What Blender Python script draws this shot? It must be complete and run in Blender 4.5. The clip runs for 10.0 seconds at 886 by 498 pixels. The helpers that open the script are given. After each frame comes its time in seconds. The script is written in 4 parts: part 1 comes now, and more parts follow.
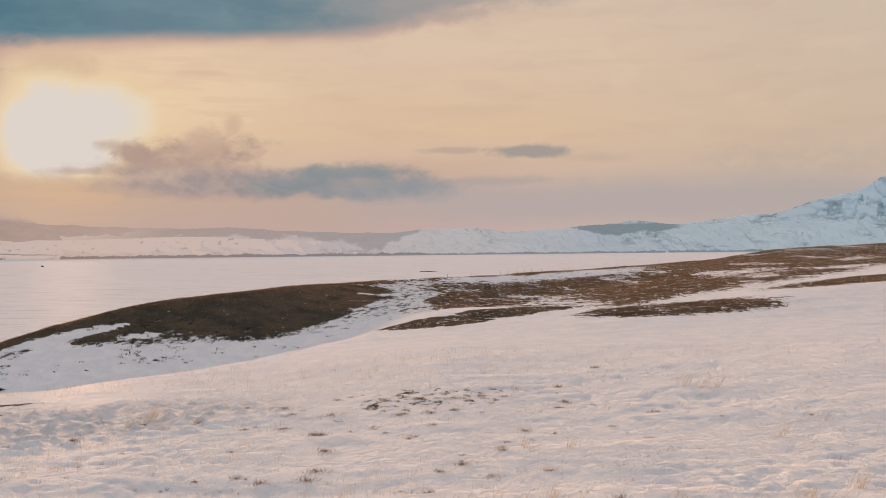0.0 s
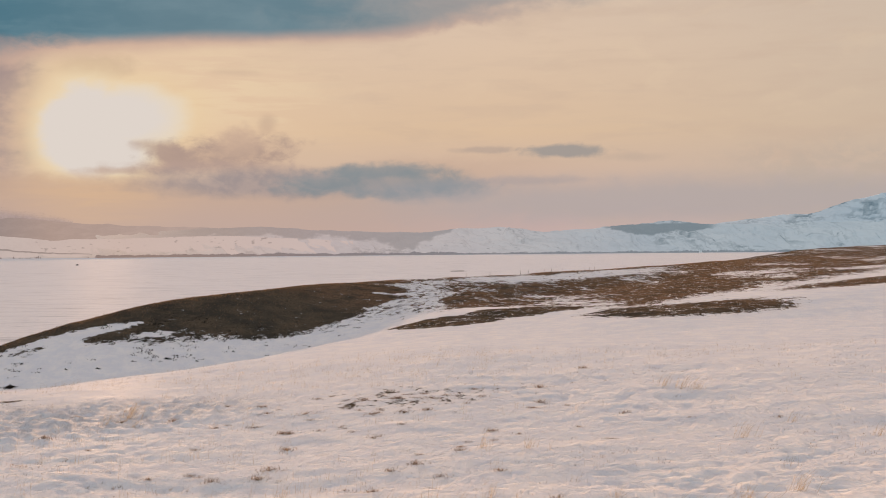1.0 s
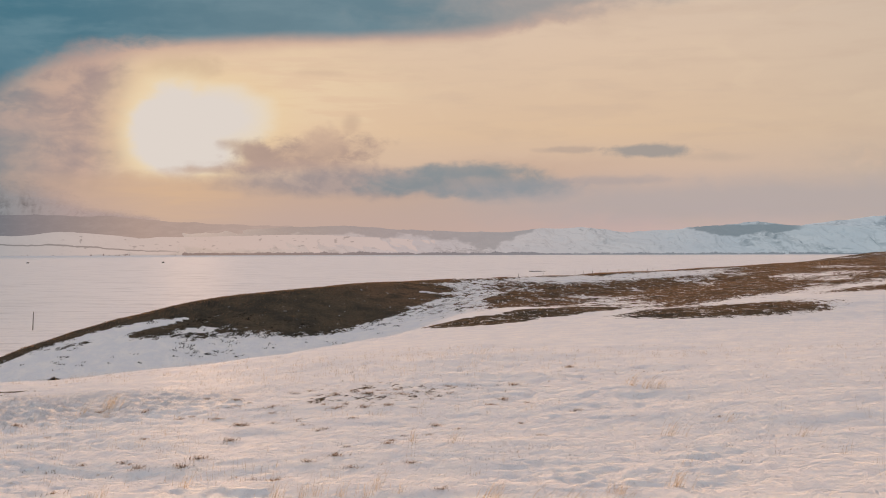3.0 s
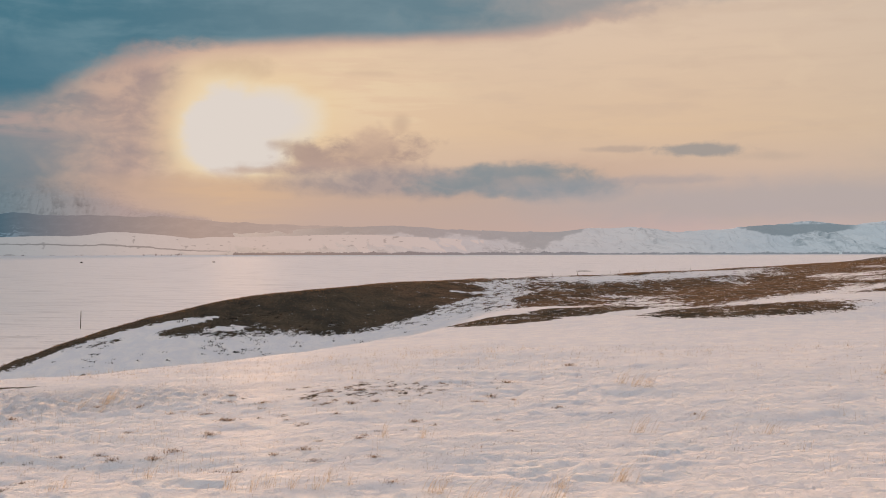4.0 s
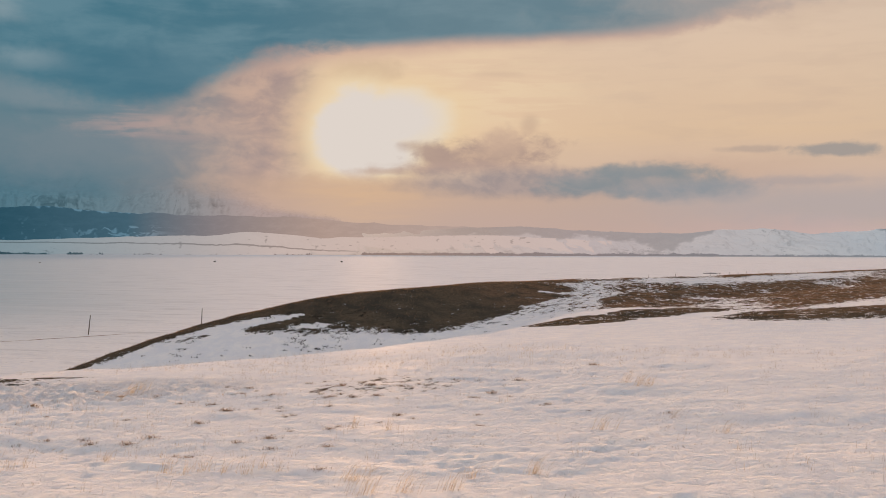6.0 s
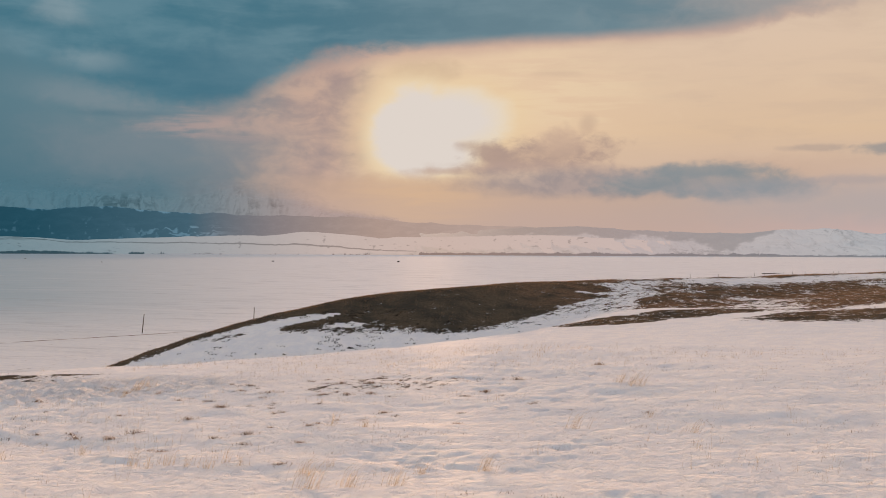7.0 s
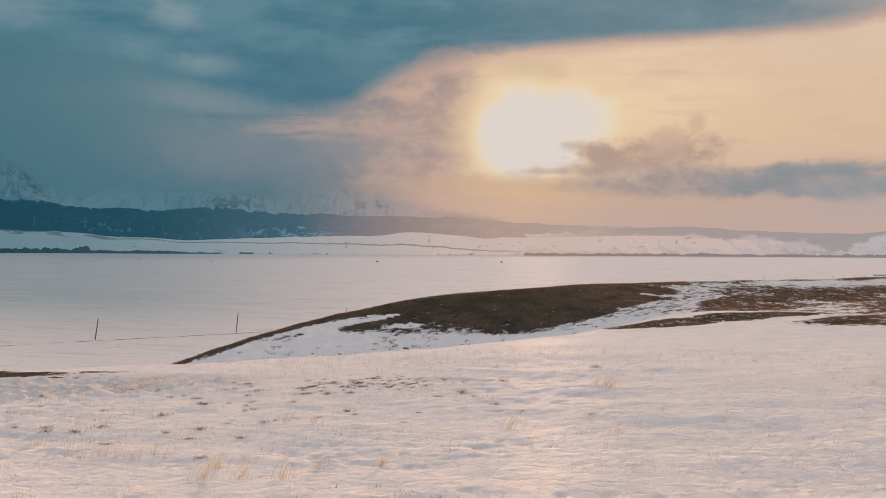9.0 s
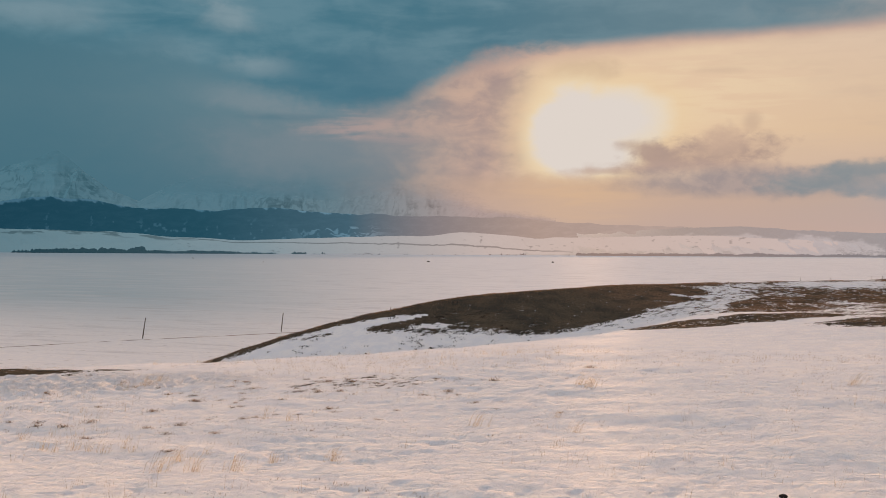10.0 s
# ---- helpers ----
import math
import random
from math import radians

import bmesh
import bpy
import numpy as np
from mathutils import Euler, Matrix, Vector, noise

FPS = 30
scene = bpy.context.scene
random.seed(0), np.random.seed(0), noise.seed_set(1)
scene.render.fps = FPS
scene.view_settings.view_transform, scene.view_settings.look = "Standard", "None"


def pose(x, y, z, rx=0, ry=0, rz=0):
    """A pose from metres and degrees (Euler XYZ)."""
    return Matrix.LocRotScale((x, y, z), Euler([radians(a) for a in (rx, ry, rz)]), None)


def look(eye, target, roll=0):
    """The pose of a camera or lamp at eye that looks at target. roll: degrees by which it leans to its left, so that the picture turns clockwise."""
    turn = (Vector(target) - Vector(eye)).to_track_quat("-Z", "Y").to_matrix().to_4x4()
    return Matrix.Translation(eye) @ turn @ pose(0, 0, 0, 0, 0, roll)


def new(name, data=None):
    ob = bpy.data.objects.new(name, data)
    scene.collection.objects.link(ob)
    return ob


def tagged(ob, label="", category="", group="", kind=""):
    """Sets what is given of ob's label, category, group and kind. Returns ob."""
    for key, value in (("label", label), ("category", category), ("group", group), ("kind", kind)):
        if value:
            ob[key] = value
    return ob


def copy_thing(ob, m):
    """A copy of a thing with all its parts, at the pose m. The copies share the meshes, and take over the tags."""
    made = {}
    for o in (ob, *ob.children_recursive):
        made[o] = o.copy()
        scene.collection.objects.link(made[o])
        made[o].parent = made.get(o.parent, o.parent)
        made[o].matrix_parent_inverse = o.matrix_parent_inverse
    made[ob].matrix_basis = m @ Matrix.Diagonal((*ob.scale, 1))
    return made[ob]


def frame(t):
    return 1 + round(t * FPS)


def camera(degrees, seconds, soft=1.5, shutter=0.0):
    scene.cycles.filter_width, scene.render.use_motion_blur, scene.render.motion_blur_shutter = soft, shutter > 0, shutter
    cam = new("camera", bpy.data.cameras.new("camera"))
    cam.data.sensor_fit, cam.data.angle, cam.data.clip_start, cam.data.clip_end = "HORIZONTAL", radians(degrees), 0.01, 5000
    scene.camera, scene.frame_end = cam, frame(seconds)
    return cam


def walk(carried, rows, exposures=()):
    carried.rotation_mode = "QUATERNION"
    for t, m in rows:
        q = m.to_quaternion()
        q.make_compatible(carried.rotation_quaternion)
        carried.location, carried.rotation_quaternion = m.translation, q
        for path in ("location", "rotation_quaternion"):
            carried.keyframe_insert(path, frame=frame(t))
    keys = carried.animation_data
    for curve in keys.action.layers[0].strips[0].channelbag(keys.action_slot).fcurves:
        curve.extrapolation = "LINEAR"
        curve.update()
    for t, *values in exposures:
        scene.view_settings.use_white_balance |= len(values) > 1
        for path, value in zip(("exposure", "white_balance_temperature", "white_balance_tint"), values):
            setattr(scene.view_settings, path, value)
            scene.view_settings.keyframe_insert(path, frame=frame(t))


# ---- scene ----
cam = camera(41.0, 10.0, soft=0.9)
PATH = [  # seconds, place, turn to the left, tilt up, lean
    (0.0, 0.02, -0.051, 20.005, 0.0, 0.192, -0.631),
    (0.5, 0.91, 0.002, 19.996, 0.492, 0.184, -0.562),
    (1.0, 1.808, -0.052, 19.994, 1.584, 0.185, -0.506),
    (1.5, 2.721, -0.175, 19.993, 2.643, 0.19, -0.43),
    (2.0, 3.652, -0.333, 19.988, 3.624, 0.184, -0.287),
    (2.5, 4.605, -0.501, 19.977, 4.582, 0.193, -0.159),
    (4.0, 7.589, -0.898, 19.917, 7.952, 0.192, -0.109),
    (4.5, 8.621, -0.966, 19.894, 9.48, 0.207, -0.028),
    (5.0, 9.667, -0.997, 19.873, 11.03, 0.218, 0.129),
    (5.5, 10.726, -0.996, 19.858, 12.619, 0.224, 0.18),
    (7.0, 13.968, -0.855, 19.875, 16.93, 0.209, 0.246),
    (7.5, 15.074, -0.792, 19.906, 18.244, 0.199, 0.289),
    (8.0, 16.198, -0.736, 19.949, 19.494, 0.204, 0.285),
    (8.5, 17.347, -0.697, 20.0, 20.783, 0.202, 0.295),
    (9.0, 18.531, -0.683, 20.057, 22.048, 0.2, 0.319),
    (9.5, 19.762, -0.699, 20.11, 23.301, 0.189, 0.329),
    (10.0, 21.058, -0.751, 20.151, 24.582, 0.188, 0.321),
]


def eye(x, y, z, yaw, tilt, lean):
    return Matrix.Translation((x, y, z)) @ pose(0, 0, 0, 0, 0, yaw) @ pose(0, 0, 0, 90 + tilt) @ pose(0, 0, 0, 0, 0, lean)


walk(cam, [(row[0], eye(*row[1:])) for row in PATH])

# ---------------------------------------------------------------- sky, clouds and sun
SUN_AZ, SUN_EL = -17.5, 5.7  # degrees to the right of +y, and above the level


def lin(r, g, b):
    """Linear colour from 0..255 values as the eye sees them."""
    return tuple(c / 12.92 if c <= 0.04045 else ((c + 0.055) / 1.055) ** 2.4 for c in (r / 255, g / 255, b / 255)) + (1.0,)


class Net:
    """Short forms for building a node tree."""

    def __init__(self, tree):
        self.tree, self.nodes = tree, tree.nodes

    def put(self, socket, value):
        if isinstance(value, bpy.types.NodeSocket):
            self.tree.links.new(value, socket)
        elif value is not None:
            socket.default_value = value

    def math(self, op, a, b=None, c=None, clamp=False):
        n = self.nodes.new("ShaderNodeMath")
        n.operation, n.use_clamp = op, clamp
        for socket, value in zip(n.inputs, (a, b, c)):
            self.put(socket, value)
        return n.outputs[0]

    def add(self, a, b):
        return self.math("ADD", a, b)

    def mul(self, a, b, clamp=False):
        return self.math("MULTIPLY", a, b, clamp=clamp)

    def ramp(self, v, a, b, lo=0.0, hi=1.0, smooth=True):
        n = self.nodes.new("ShaderNodeMapRange")
        n.interpolation_type = "SMOOTHSTEP" if smooth else "LINEAR"
        for socket, value in zip(n.inputs, (v, a, b, lo, hi)):
            self.put(socket, value)
        return n.outputs[0]

    def mix(self, fac, a, b):
        n = self.nodes.new("ShaderNodeMix")
        n.data_type, n.clamp_factor = "RGBA", True
        self.put(n.inputs[0], fac), self.put(n.inputs[6], a), self.put(n.inputs[7], b)
        return n.outputs[2]

    def vec(self, x, y, z=0.0):
        n = self.nodes.new("ShaderNodeCombineXYZ")
        self.put(n.inputs[0], x), self.put(n.inputs[1], y), self.put(n.inputs[2], z)
        return n.outputs[0]

    def split(self, v):
        n = self.nodes.new("ShaderNodeSeparateXYZ")
        self.put(n.inputs[0], v)
        return n.outputs

    def noise(self, vector, scale, detail=4.0, rough=0.5, warp=0.0):
        n = self.nodes.new("ShaderNodeTexNoise")
        self.put(n.inputs["Vector"], vector)
        n.inputs["Scale"].default_value, n.inputs["Detail"].default_value = scale, detail
        n.inputs["Roughness"].default_value, n.inputs["Distortion"].default_value = rough, warp
        return n.outputs[0]

    def colours(self, fac, stops):
        n = self.nodes.new("ShaderNodeValToRGB")
        while len(n.color_ramp.elements) < len(stops):
            n.color_ramp.elements.new(0.5)
        for e, (at, colour) in zip(n.color_ramp.elements, stops):
            e.position, e.color = at, colour
        self.put(n.inputs[0], fac)
        return n.outputs[0]


world = bpy.data.worlds.new("winter_sky")
scene.world = world
world.use_nodes = True
world.node_tree.nodes.clear()
w = Net(world.node_tree)
way = w.nodes.new("ShaderNodeTexCoord").outputs["Generated"]
dx, dy, dz = w.split(way)
azimuth = w.math("DEGREES", w.math("ARCTAN2", dx, dy))
height = w.math("DEGREES", w.math("ARCSINE", dz))

# billows: broad, middling and fine
def swirl(sx, sy, seed, detail=5, rough=0.5, warp=0.0):
    return w.math("SUBTRACT", w.noise(w.vec(w.mul(azimuth, sx), w.mul(height, sy), seed), 1.0, detail, rough, warp), 0.5)


broad = swirl(0.15, 0.36, 0.0, 4)
billow = swirl(0.42, 0.80, 3.7, 6, 0.55, 0.4)
curl = swirl(1.15, 1.75, 6.2, 5, 0.55, 0.3)
wisp = swirl(0.17, 0.85, 8.1, 5, 0.55, 0.3)
streaks = swirl(0.30, 2.6, 12.4, 5, 0.55, 0.4)
ragged = w.add(w.mul(billow, 1.5), w.mul(curl, 0.9))


def reach_of(a0, e0, ra, re, tilt=0.0):
    """Distance from a cloud's centre, 1 at its reach, all in degrees of the sky."""
    a = w.math("SUBTRACT", azimuth, a0)
    e = w.math("SUBTRACT", w.math("SUBTRACT", height, e0), w.mul(a, tilt))
    a, e = w.mul(a, 1 / ra), w.mul(e, 1 / re)
    return w.math("SQRT", w.add(w.mul(a, a), w.mul(e, e)))


def puff(a0, e0, ra, re, soft=0.5, rag=1.0, tilt=0.0):
    """How much a cloud of that centre and reach covers the sky, its edge torn by the billows."""
    return w.ramp(w.add(reach_of(a0, e0, ra, re, tilt), w.mul(ragged, rag)), 1 + soft, 1 - soft)


def over_sky(fac, strength, colour):
    global sky
    sky = w.mix(w.mul(fac, strength), sky, colour)


# clear evening sky under the cloud deck
sky = w.colours(w.ramp(height, 0, 16, smooth=False), [
    (0.0, lin(204, 176, 172)), (0.08, lin(198, 172, 168)), (0.18, lin(202, 176, 163)),
    (0.36, lin(218, 188, 158)), (0.62, lin(219, 193, 169)), (1.0, lin(206, 188, 175))])
over_sky(w.ramp(azimuth, 0, 22), 0.55, lin(194, 179, 164))
over_sky(w.ramp(wisp, -0.04, 0.18), 0.30, lin(198, 173, 154))
over_sky(w.ramp(streaks, 0.0, 0.2), 0.20, lin(204, 180, 160))
over_sky(w.mul(w.ramp(billow, 0.0, 0.22), w.ramp(height, 4.0, 8.0)), 0.18, lin(228, 204, 174))
# warm light spreading from behind the thin cloud
away = reach_of(SUN_AZ + 1.2, SUN_EL + 0.7, 1.45, 1.0)
over_sky(w.ramp(away, 9.5, 0.8), 0.65, lin(232, 200, 166))
over_sky(w.mul(puff(-13.4, 7.6, 5.0, 1.7, 0.8, 0.8), w.ramp(streaks, -0.12, 0.1)), 0.45, lin(236, 212, 176))
over_sky(puff(-17.9, 8.75, 1.5, 0.5, 0.5, 1.2), 0.8, lin(198, 170, 148))
over_sky(puff(-11.5, 8.6, 0.9, 0.14, 0.8, 1.2), 0.35, lin(204, 178, 154))
# mauve cloud to the left of the sun, with lit fringes
mass = w.ramp(w.add(azimuth, w.add(w.mul(broad, 2.0), w.add(w.mul(billow, 3.0), w.mul(curl, 0.9)))), -19.3, -22.4)
tone = w.mix(w.ramp(w.add(billow, w.mul(curl, 0.3)), -0.16, 0.2), lin(168, 146, 141), lin(192, 164, 150))
over_sky(mass, 0.93, tone)
over_sky(w.mul(puff(-23.4, 7.7, 2.6, 1.1, 0.8, 1.0), w.ramp(billow, -0.12, 0.16)), 0.45, lin(200, 170, 151))
over_sky(puff(-21.6, 8.4, 0.9, 0.35, 0.7, 1.2), 0.45, lin(160, 140, 138))
over_sky(w.mul(mass, w.ramp(w.add(curl, w.mul(billow, 0.6)), -0.02, 0.2)), 0.35, lin(202, 170, 152))
over_sky(w.mul(mass, w.ramp(w.add(curl, w.mul(billow, 0.6)), -0.06, -0.24)), 0.2, lin(150, 134, 134))
# the sun behind thin cloud, burnt out, with a broad lobe to the upper right
lobes = w.math("MINIMUM", reach_of(-18.25, 5.75, 2.05, 2.1), w.math("MINIMUM", reach_of(-16.4, 6.45, 2.2, 1.3), reach_of(-17.3, 4.8, 1.9, 1.0)))
lobes = w.add(lobes, w.mul(ragged, 0.28))
over_sky(w.mul(w.ramp(lobes, 2.3, 0.8), w.ramp(azimuth, -23.0, -19.0, 0.35, 1.0)), 0.75, lin(233, 206, 165))
over_sky(w.ramp(lobes, 1.5, 0.9), 0.8, lin(235, 215, 182))
blur = w.ramp(azimuth, -18.5, -14.5, 0.16, 0.5)
over_sky(w.ramp(lobes, w.add(blur, 1.0), w.math("SUBTRACT", 1.0, blur)), 1.0, lin(223, 212, 203))
# low bank under the sun
low = w.ramp(w.math("SUBTRACT", w.add(height, w.add(w.mul(billow, 0.9), w.mul(curl, 0.6))), w.ramp(azimuth, -14, 4, 0.0, 1.0)), 4.1, 3.1)
over_sky(w.mul(w.mul(low, w.ramp(azimuth, -30, -20)), w.ramp(azimuth, 8, -8)), 0.88, w.mix(w.ramp(height, 1.2, 3.6), lin(192, 166, 154), lin(197, 167, 147)))
over_sky(w.mul(low, w.mul(w.ramp(reach_of(-18.0, 3.4, 5.0, 2.8), 1.2, 0.1), w.ramp(streaks, -0.2, 0.15, 0.6, 1.0))), 0.8, lin(215, 179, 146))
over_sky(w.mul(w.ramp(azimuth, -13, 3), puff(11, 2.4, 24, 1.0, 0.7, 0.5)), 0.68, lin(173, 165, 165))
# lumps and the grey-blue bar to the right
lump = w.mix(w.ramp(curl, -0.14, 0.14), lin(170, 146, 136), lin(194, 165, 146))
over_sky(puff(-12.2, 4.75, 2.9, 0.72, 0.45, 1.3, 0.08), 0.85, lump)
over_sky(puff(-11.3, 5.35, 1.0, 0.65, 0.5, 1.2), 0.75, lin(198, 169, 149))
over_sky(puff(-14.5, 4.72, 1.3, 0.5, 0.45, 1.1, -0.28), 0.9, lin(177, 152, 140))
over_sky(puff(-15.9, 5.15, 0.5, 0.28, 0.5, 1.0), 0.35, lin(188, 163, 146))
over_sky(puff(-10.0, 6.2, 0.36, 0.42, 0.7, 1.0), 0.55, lin(196, 168, 146))
over_sky(puff(-16.7, 3.95, 1.5, 0.16, 0.7, 1.0), 0.6, lin(190, 160, 140))
over_sky(puff(-12.4, 4.1, 3.6, 0.34, 0.6, 0.9), 0.7, lin(184, 158, 146))
over_sky(puff(-9.6, 3.4, 6.2, 0.66, 0.5, 0.45), 0.9, w.mix(w.ramp(curl, -0.14, 0.14), lin(156, 144, 144), lin(172, 155, 150)))
over_sky(puff(-5.0, 3.45, 4.4, 0.66, 0.4, 0.9), 0.82, w.mix(w.ramp(billow, -0.14, 0.14), lin(131, 141, 146), lin(156, 152, 152)))
over_sky(puff(-4.4, 3.95, 2.9, 0.36, 0.45, 1.0), 0.75, lin(136, 143, 147))
over_sky(puff(-2.2, 3.0, 2.8, 0.45, 0.7, 0.9), 0.5, lin(150, 152, 158))
over_sky(puff(2.6, 3.45, 2.6, 0.2, 0.7, 1.0), 0.55, lin(168, 158, 158))
over_sky(puff(4.3, 4.84, 2.1, 0.28, 0.45, 1.3), 0.85, lin(154, 149, 146))
over_sky(puff(0.5, 4.95, 1.4, 0.13, 0.7, 1.3), 0.6, lin(176, 158, 147))
over_sky(puff(7.4, 4.5, 1.2, 0.2, 0.8, 1.0), 0.35, lin(178, 162, 150))
over_sky(w.mul(puff(17.0, 3.9, 4.5, 1.0, 0.7, 1.2), w.ramp(curl, -0.15, 0.1)), 0.4, lin(184, 170, 158))
# blue-grey murk down to the mountains on the left
veil = w.ramp(w.add(azimuth, w.add(w.mul(broad, 5.0), w.mul(billow, 2.2))), -23.0, -30.5)
over_sky(veil, 0.95, w.colours(w.ramp(height, 0, 10, smooth=False), [
    (0.0, lin(66, 110, 126)), (0.25, lin(68, 111, 127)), (0.5, lin(80, 118, 132)), (0.72, lin(90, 125, 138)), (1.0, lin(78, 122, 138))]))
over_sky(puff(-30.0, 5.0, 5.2, 1.5, 0.9, 0.8), 0.42, lin(146, 145, 149))
over_sky(w.mul(puff(-28.4, 6.05, 3.4, 0.5, 0.8, 1.4, -0.06), w.ramp(w.add(w.mul(curl, 0.5), streaks), -0.2, 0.16)), 0.55, lin(190, 160, 152))
over_sky(w.mul(puff(-25.6, 6.5, 2.2, 0.8, 0.8, 1.0), w.ramp(billow, -0.14, 0.14)), 0.4, lin(200, 168, 153))
over_sky(puff(-32.2, 6.45, 2.0, 0.17, 0.6, 0.7), 0.7, lin(84, 117, 131))
over_sky(puff(-33.4, 7.1, 2.8, 0.55, 0.9, 1.0, -0.15), 0.4, lin(140, 148, 154))
over_sky(w.ramp(azimuth, -33, -45), 0.6, lin(62, 106, 122))
# the heavy blue deck over the top
edge = [(-46, 10.0), (-42, 9.6), (-38, 9.2), (-35.5, 8.4), (-33, 7.4), (-31.4, 7.1), (-29.4, 6.65), (-27.8, 6.6), (-26.4, 7.1), (-25.2, 8.0), (-23.3, 8.9), (-22, 9.35),
        (-18.7, 9.8), (-13, 10.15), (-8, 10.3), (-3.5, 10.5), (-0.5, 11.0), (3, 11.6), (6.5, 12.2), (14, 14.5)]
deck_edge = w.mul(w.colours(w.ramp(azimuth, -46, 14, smooth=False), [((a + 46) / 60, (e / 16,) * 3 + (1,)) for a, e in edge]), 16.0)
tear = w.add(w.mul(billow, 1.6), w.mul(curl, 0.8))
gap = w.math("SUBTRACT", w.add(height, w.mul(tear, w.add(w.ramp(azimuth, -22, -17, 1.0, 0.16), w.ramp(azimuth, -5, 1, 0.0, 0.9)))), deck_edge)
over = w.ramp(w.math("DIVIDE", gap, w.add(w.ramp(azimuth, -23, -18, 1.0, 0.55), w.ramp(azimuth, -6, 2, 0.0, 0.5))), -0.5, 0.9)
over_sky(w.mul(w.mul(w.ramp(gap, w.ramp(azimuth, -20, -8, -1.0, -0.5), 0.1), w.ramp(azimuth, 6, -4)), w.ramp(azimuth, -25, -20)), 0.7, lin(190, 156, 146))
deck = w.mix(w.ramp(w.add(wisp, w.mul(billow, 0.6)), -0.22, 0.22), lin(70, 115, 132), lin(96, 132, 146))
deck = w.mix(w.mul(w.ramp(azimuth, -25, -12), 0.45), deck, lin(122, 140, 148))
deck = w.mix(w.mul(w.ramp(w.add(azimuth, w.mul(billow, 9.0)), -10, 2), 0.85), deck, lin(172, 160, 154))
for a0, e0, ra, re, much in ((-33.4, 8.85, 1.3, 0.42, 0.5), (-34.7, 11.0, 1.1, 0.55, 0.5), (-35.8, 12.3, 1.5, 0.5, 0.5), (-43.5, 10.8, 2.6, 0.7, 0.35), (-37.8, 9.2, 1.8, 0.7, 0.25)):
    deck = w.mix(w.mul(puff(a0, e0, ra, re, 0.9, 1.3), much), deck, lin(150, 165, 171))
deck = w.mix(w.mul(puff(-28.2, 8.3, 3.6, 1.5, 0.7, 0.8), 0.6), deck, lin(70, 112, 130))
over_sky(over, 0.97, deck)
# above the view an even, pale cloud cover, a little bluer behind; the clear sky's own light shines through it
air = w.nodes.new("ShaderNodeTexSky")
air.sky_type, air.sun_disc = "NISHITA", False
air.sun_elevation, air.sun_rotation = radians(SUN_EL), radians(SUN_AZ)
cover = w.mix(w.ramp(dy, 0.25, -0.75), lin(202, 178, 167), lin(152, 174, 189))
cover = w.mix(w.mul(w.ramp(wisp, -0.1, 0.2), 0.25), cover, lin(176, 156, 148))
sum_ = w.nodes.new("ShaderNodeMix")
sum_.data_type, sum_.blend_type = "RGBA", "ADD"
sum_.inputs[0].default_value = 0.06
w.put(sum_.inputs[6], cover), w.put(sum_.inputs[7], air.outputs[0])
out_of_view = w.math("MAXIMUM", w.ramp(height, 14, 24), w.ramp(dy, 0.55, 0.25))
sky = w.mix(out_of_view, sky, sum_.outputs[2])
back = w.nodes.new("ShaderNodeBackground")
w.put(back.inputs[0], sky)
back.inputs[1].default_value = 1.0
w.put(w.nodes.new("ShaderNodeOutputWorld").inputs[0], back.outputs[0])

sun = new("sun", bpy.data.lights.new("sun", "SUN"))
sun.data.energy, sun.data.angle, sun.data.color = 5.6, radians(3.0), (1.0, 0.58, 0.32)
ahead = Vector((math.sin(radians(SUN_AZ)) * math.cos(radians(SUN_EL)), math.cos(radians(SUN_AZ)) * math.cos(radians(SUN_EL)), math.sin(radians(SUN_EL))))
sun.matrix_world = look(ahead * 3000 + Vector((0, 0, 20)), (0, 0, 20))

# ---------------------------------------------------------------- materials
def material(name):
    m = bpy.data.materials.new(name)
    m.use_nodes = True
    m.node_tree.nodes.clear()
    n = Net(m.node_tree)
    shader = n.nodes.new("ShaderNodeBsdfPrincipled")
    n.put(n.nodes.new("ShaderNodeOutputMaterial").inputs[0], shader.outputs[0])
    return m, n, shader


def attribute(n, name):
    a = n.nodes.new("ShaderNodeAttribute")
    a.attribute_name = name
    return a.outputs["Fac"]


def bump(n, shader, h, strength, distance):
    b = n.nodes.new("ShaderNodeBump")
    b.inputs["Strength"].default_value, b.inputs["Distance"].default_value = strength, distance
    n.put(b.inputs["Height"], h)
    n.put(shader.inputs["Normal"], b.outputs[0])


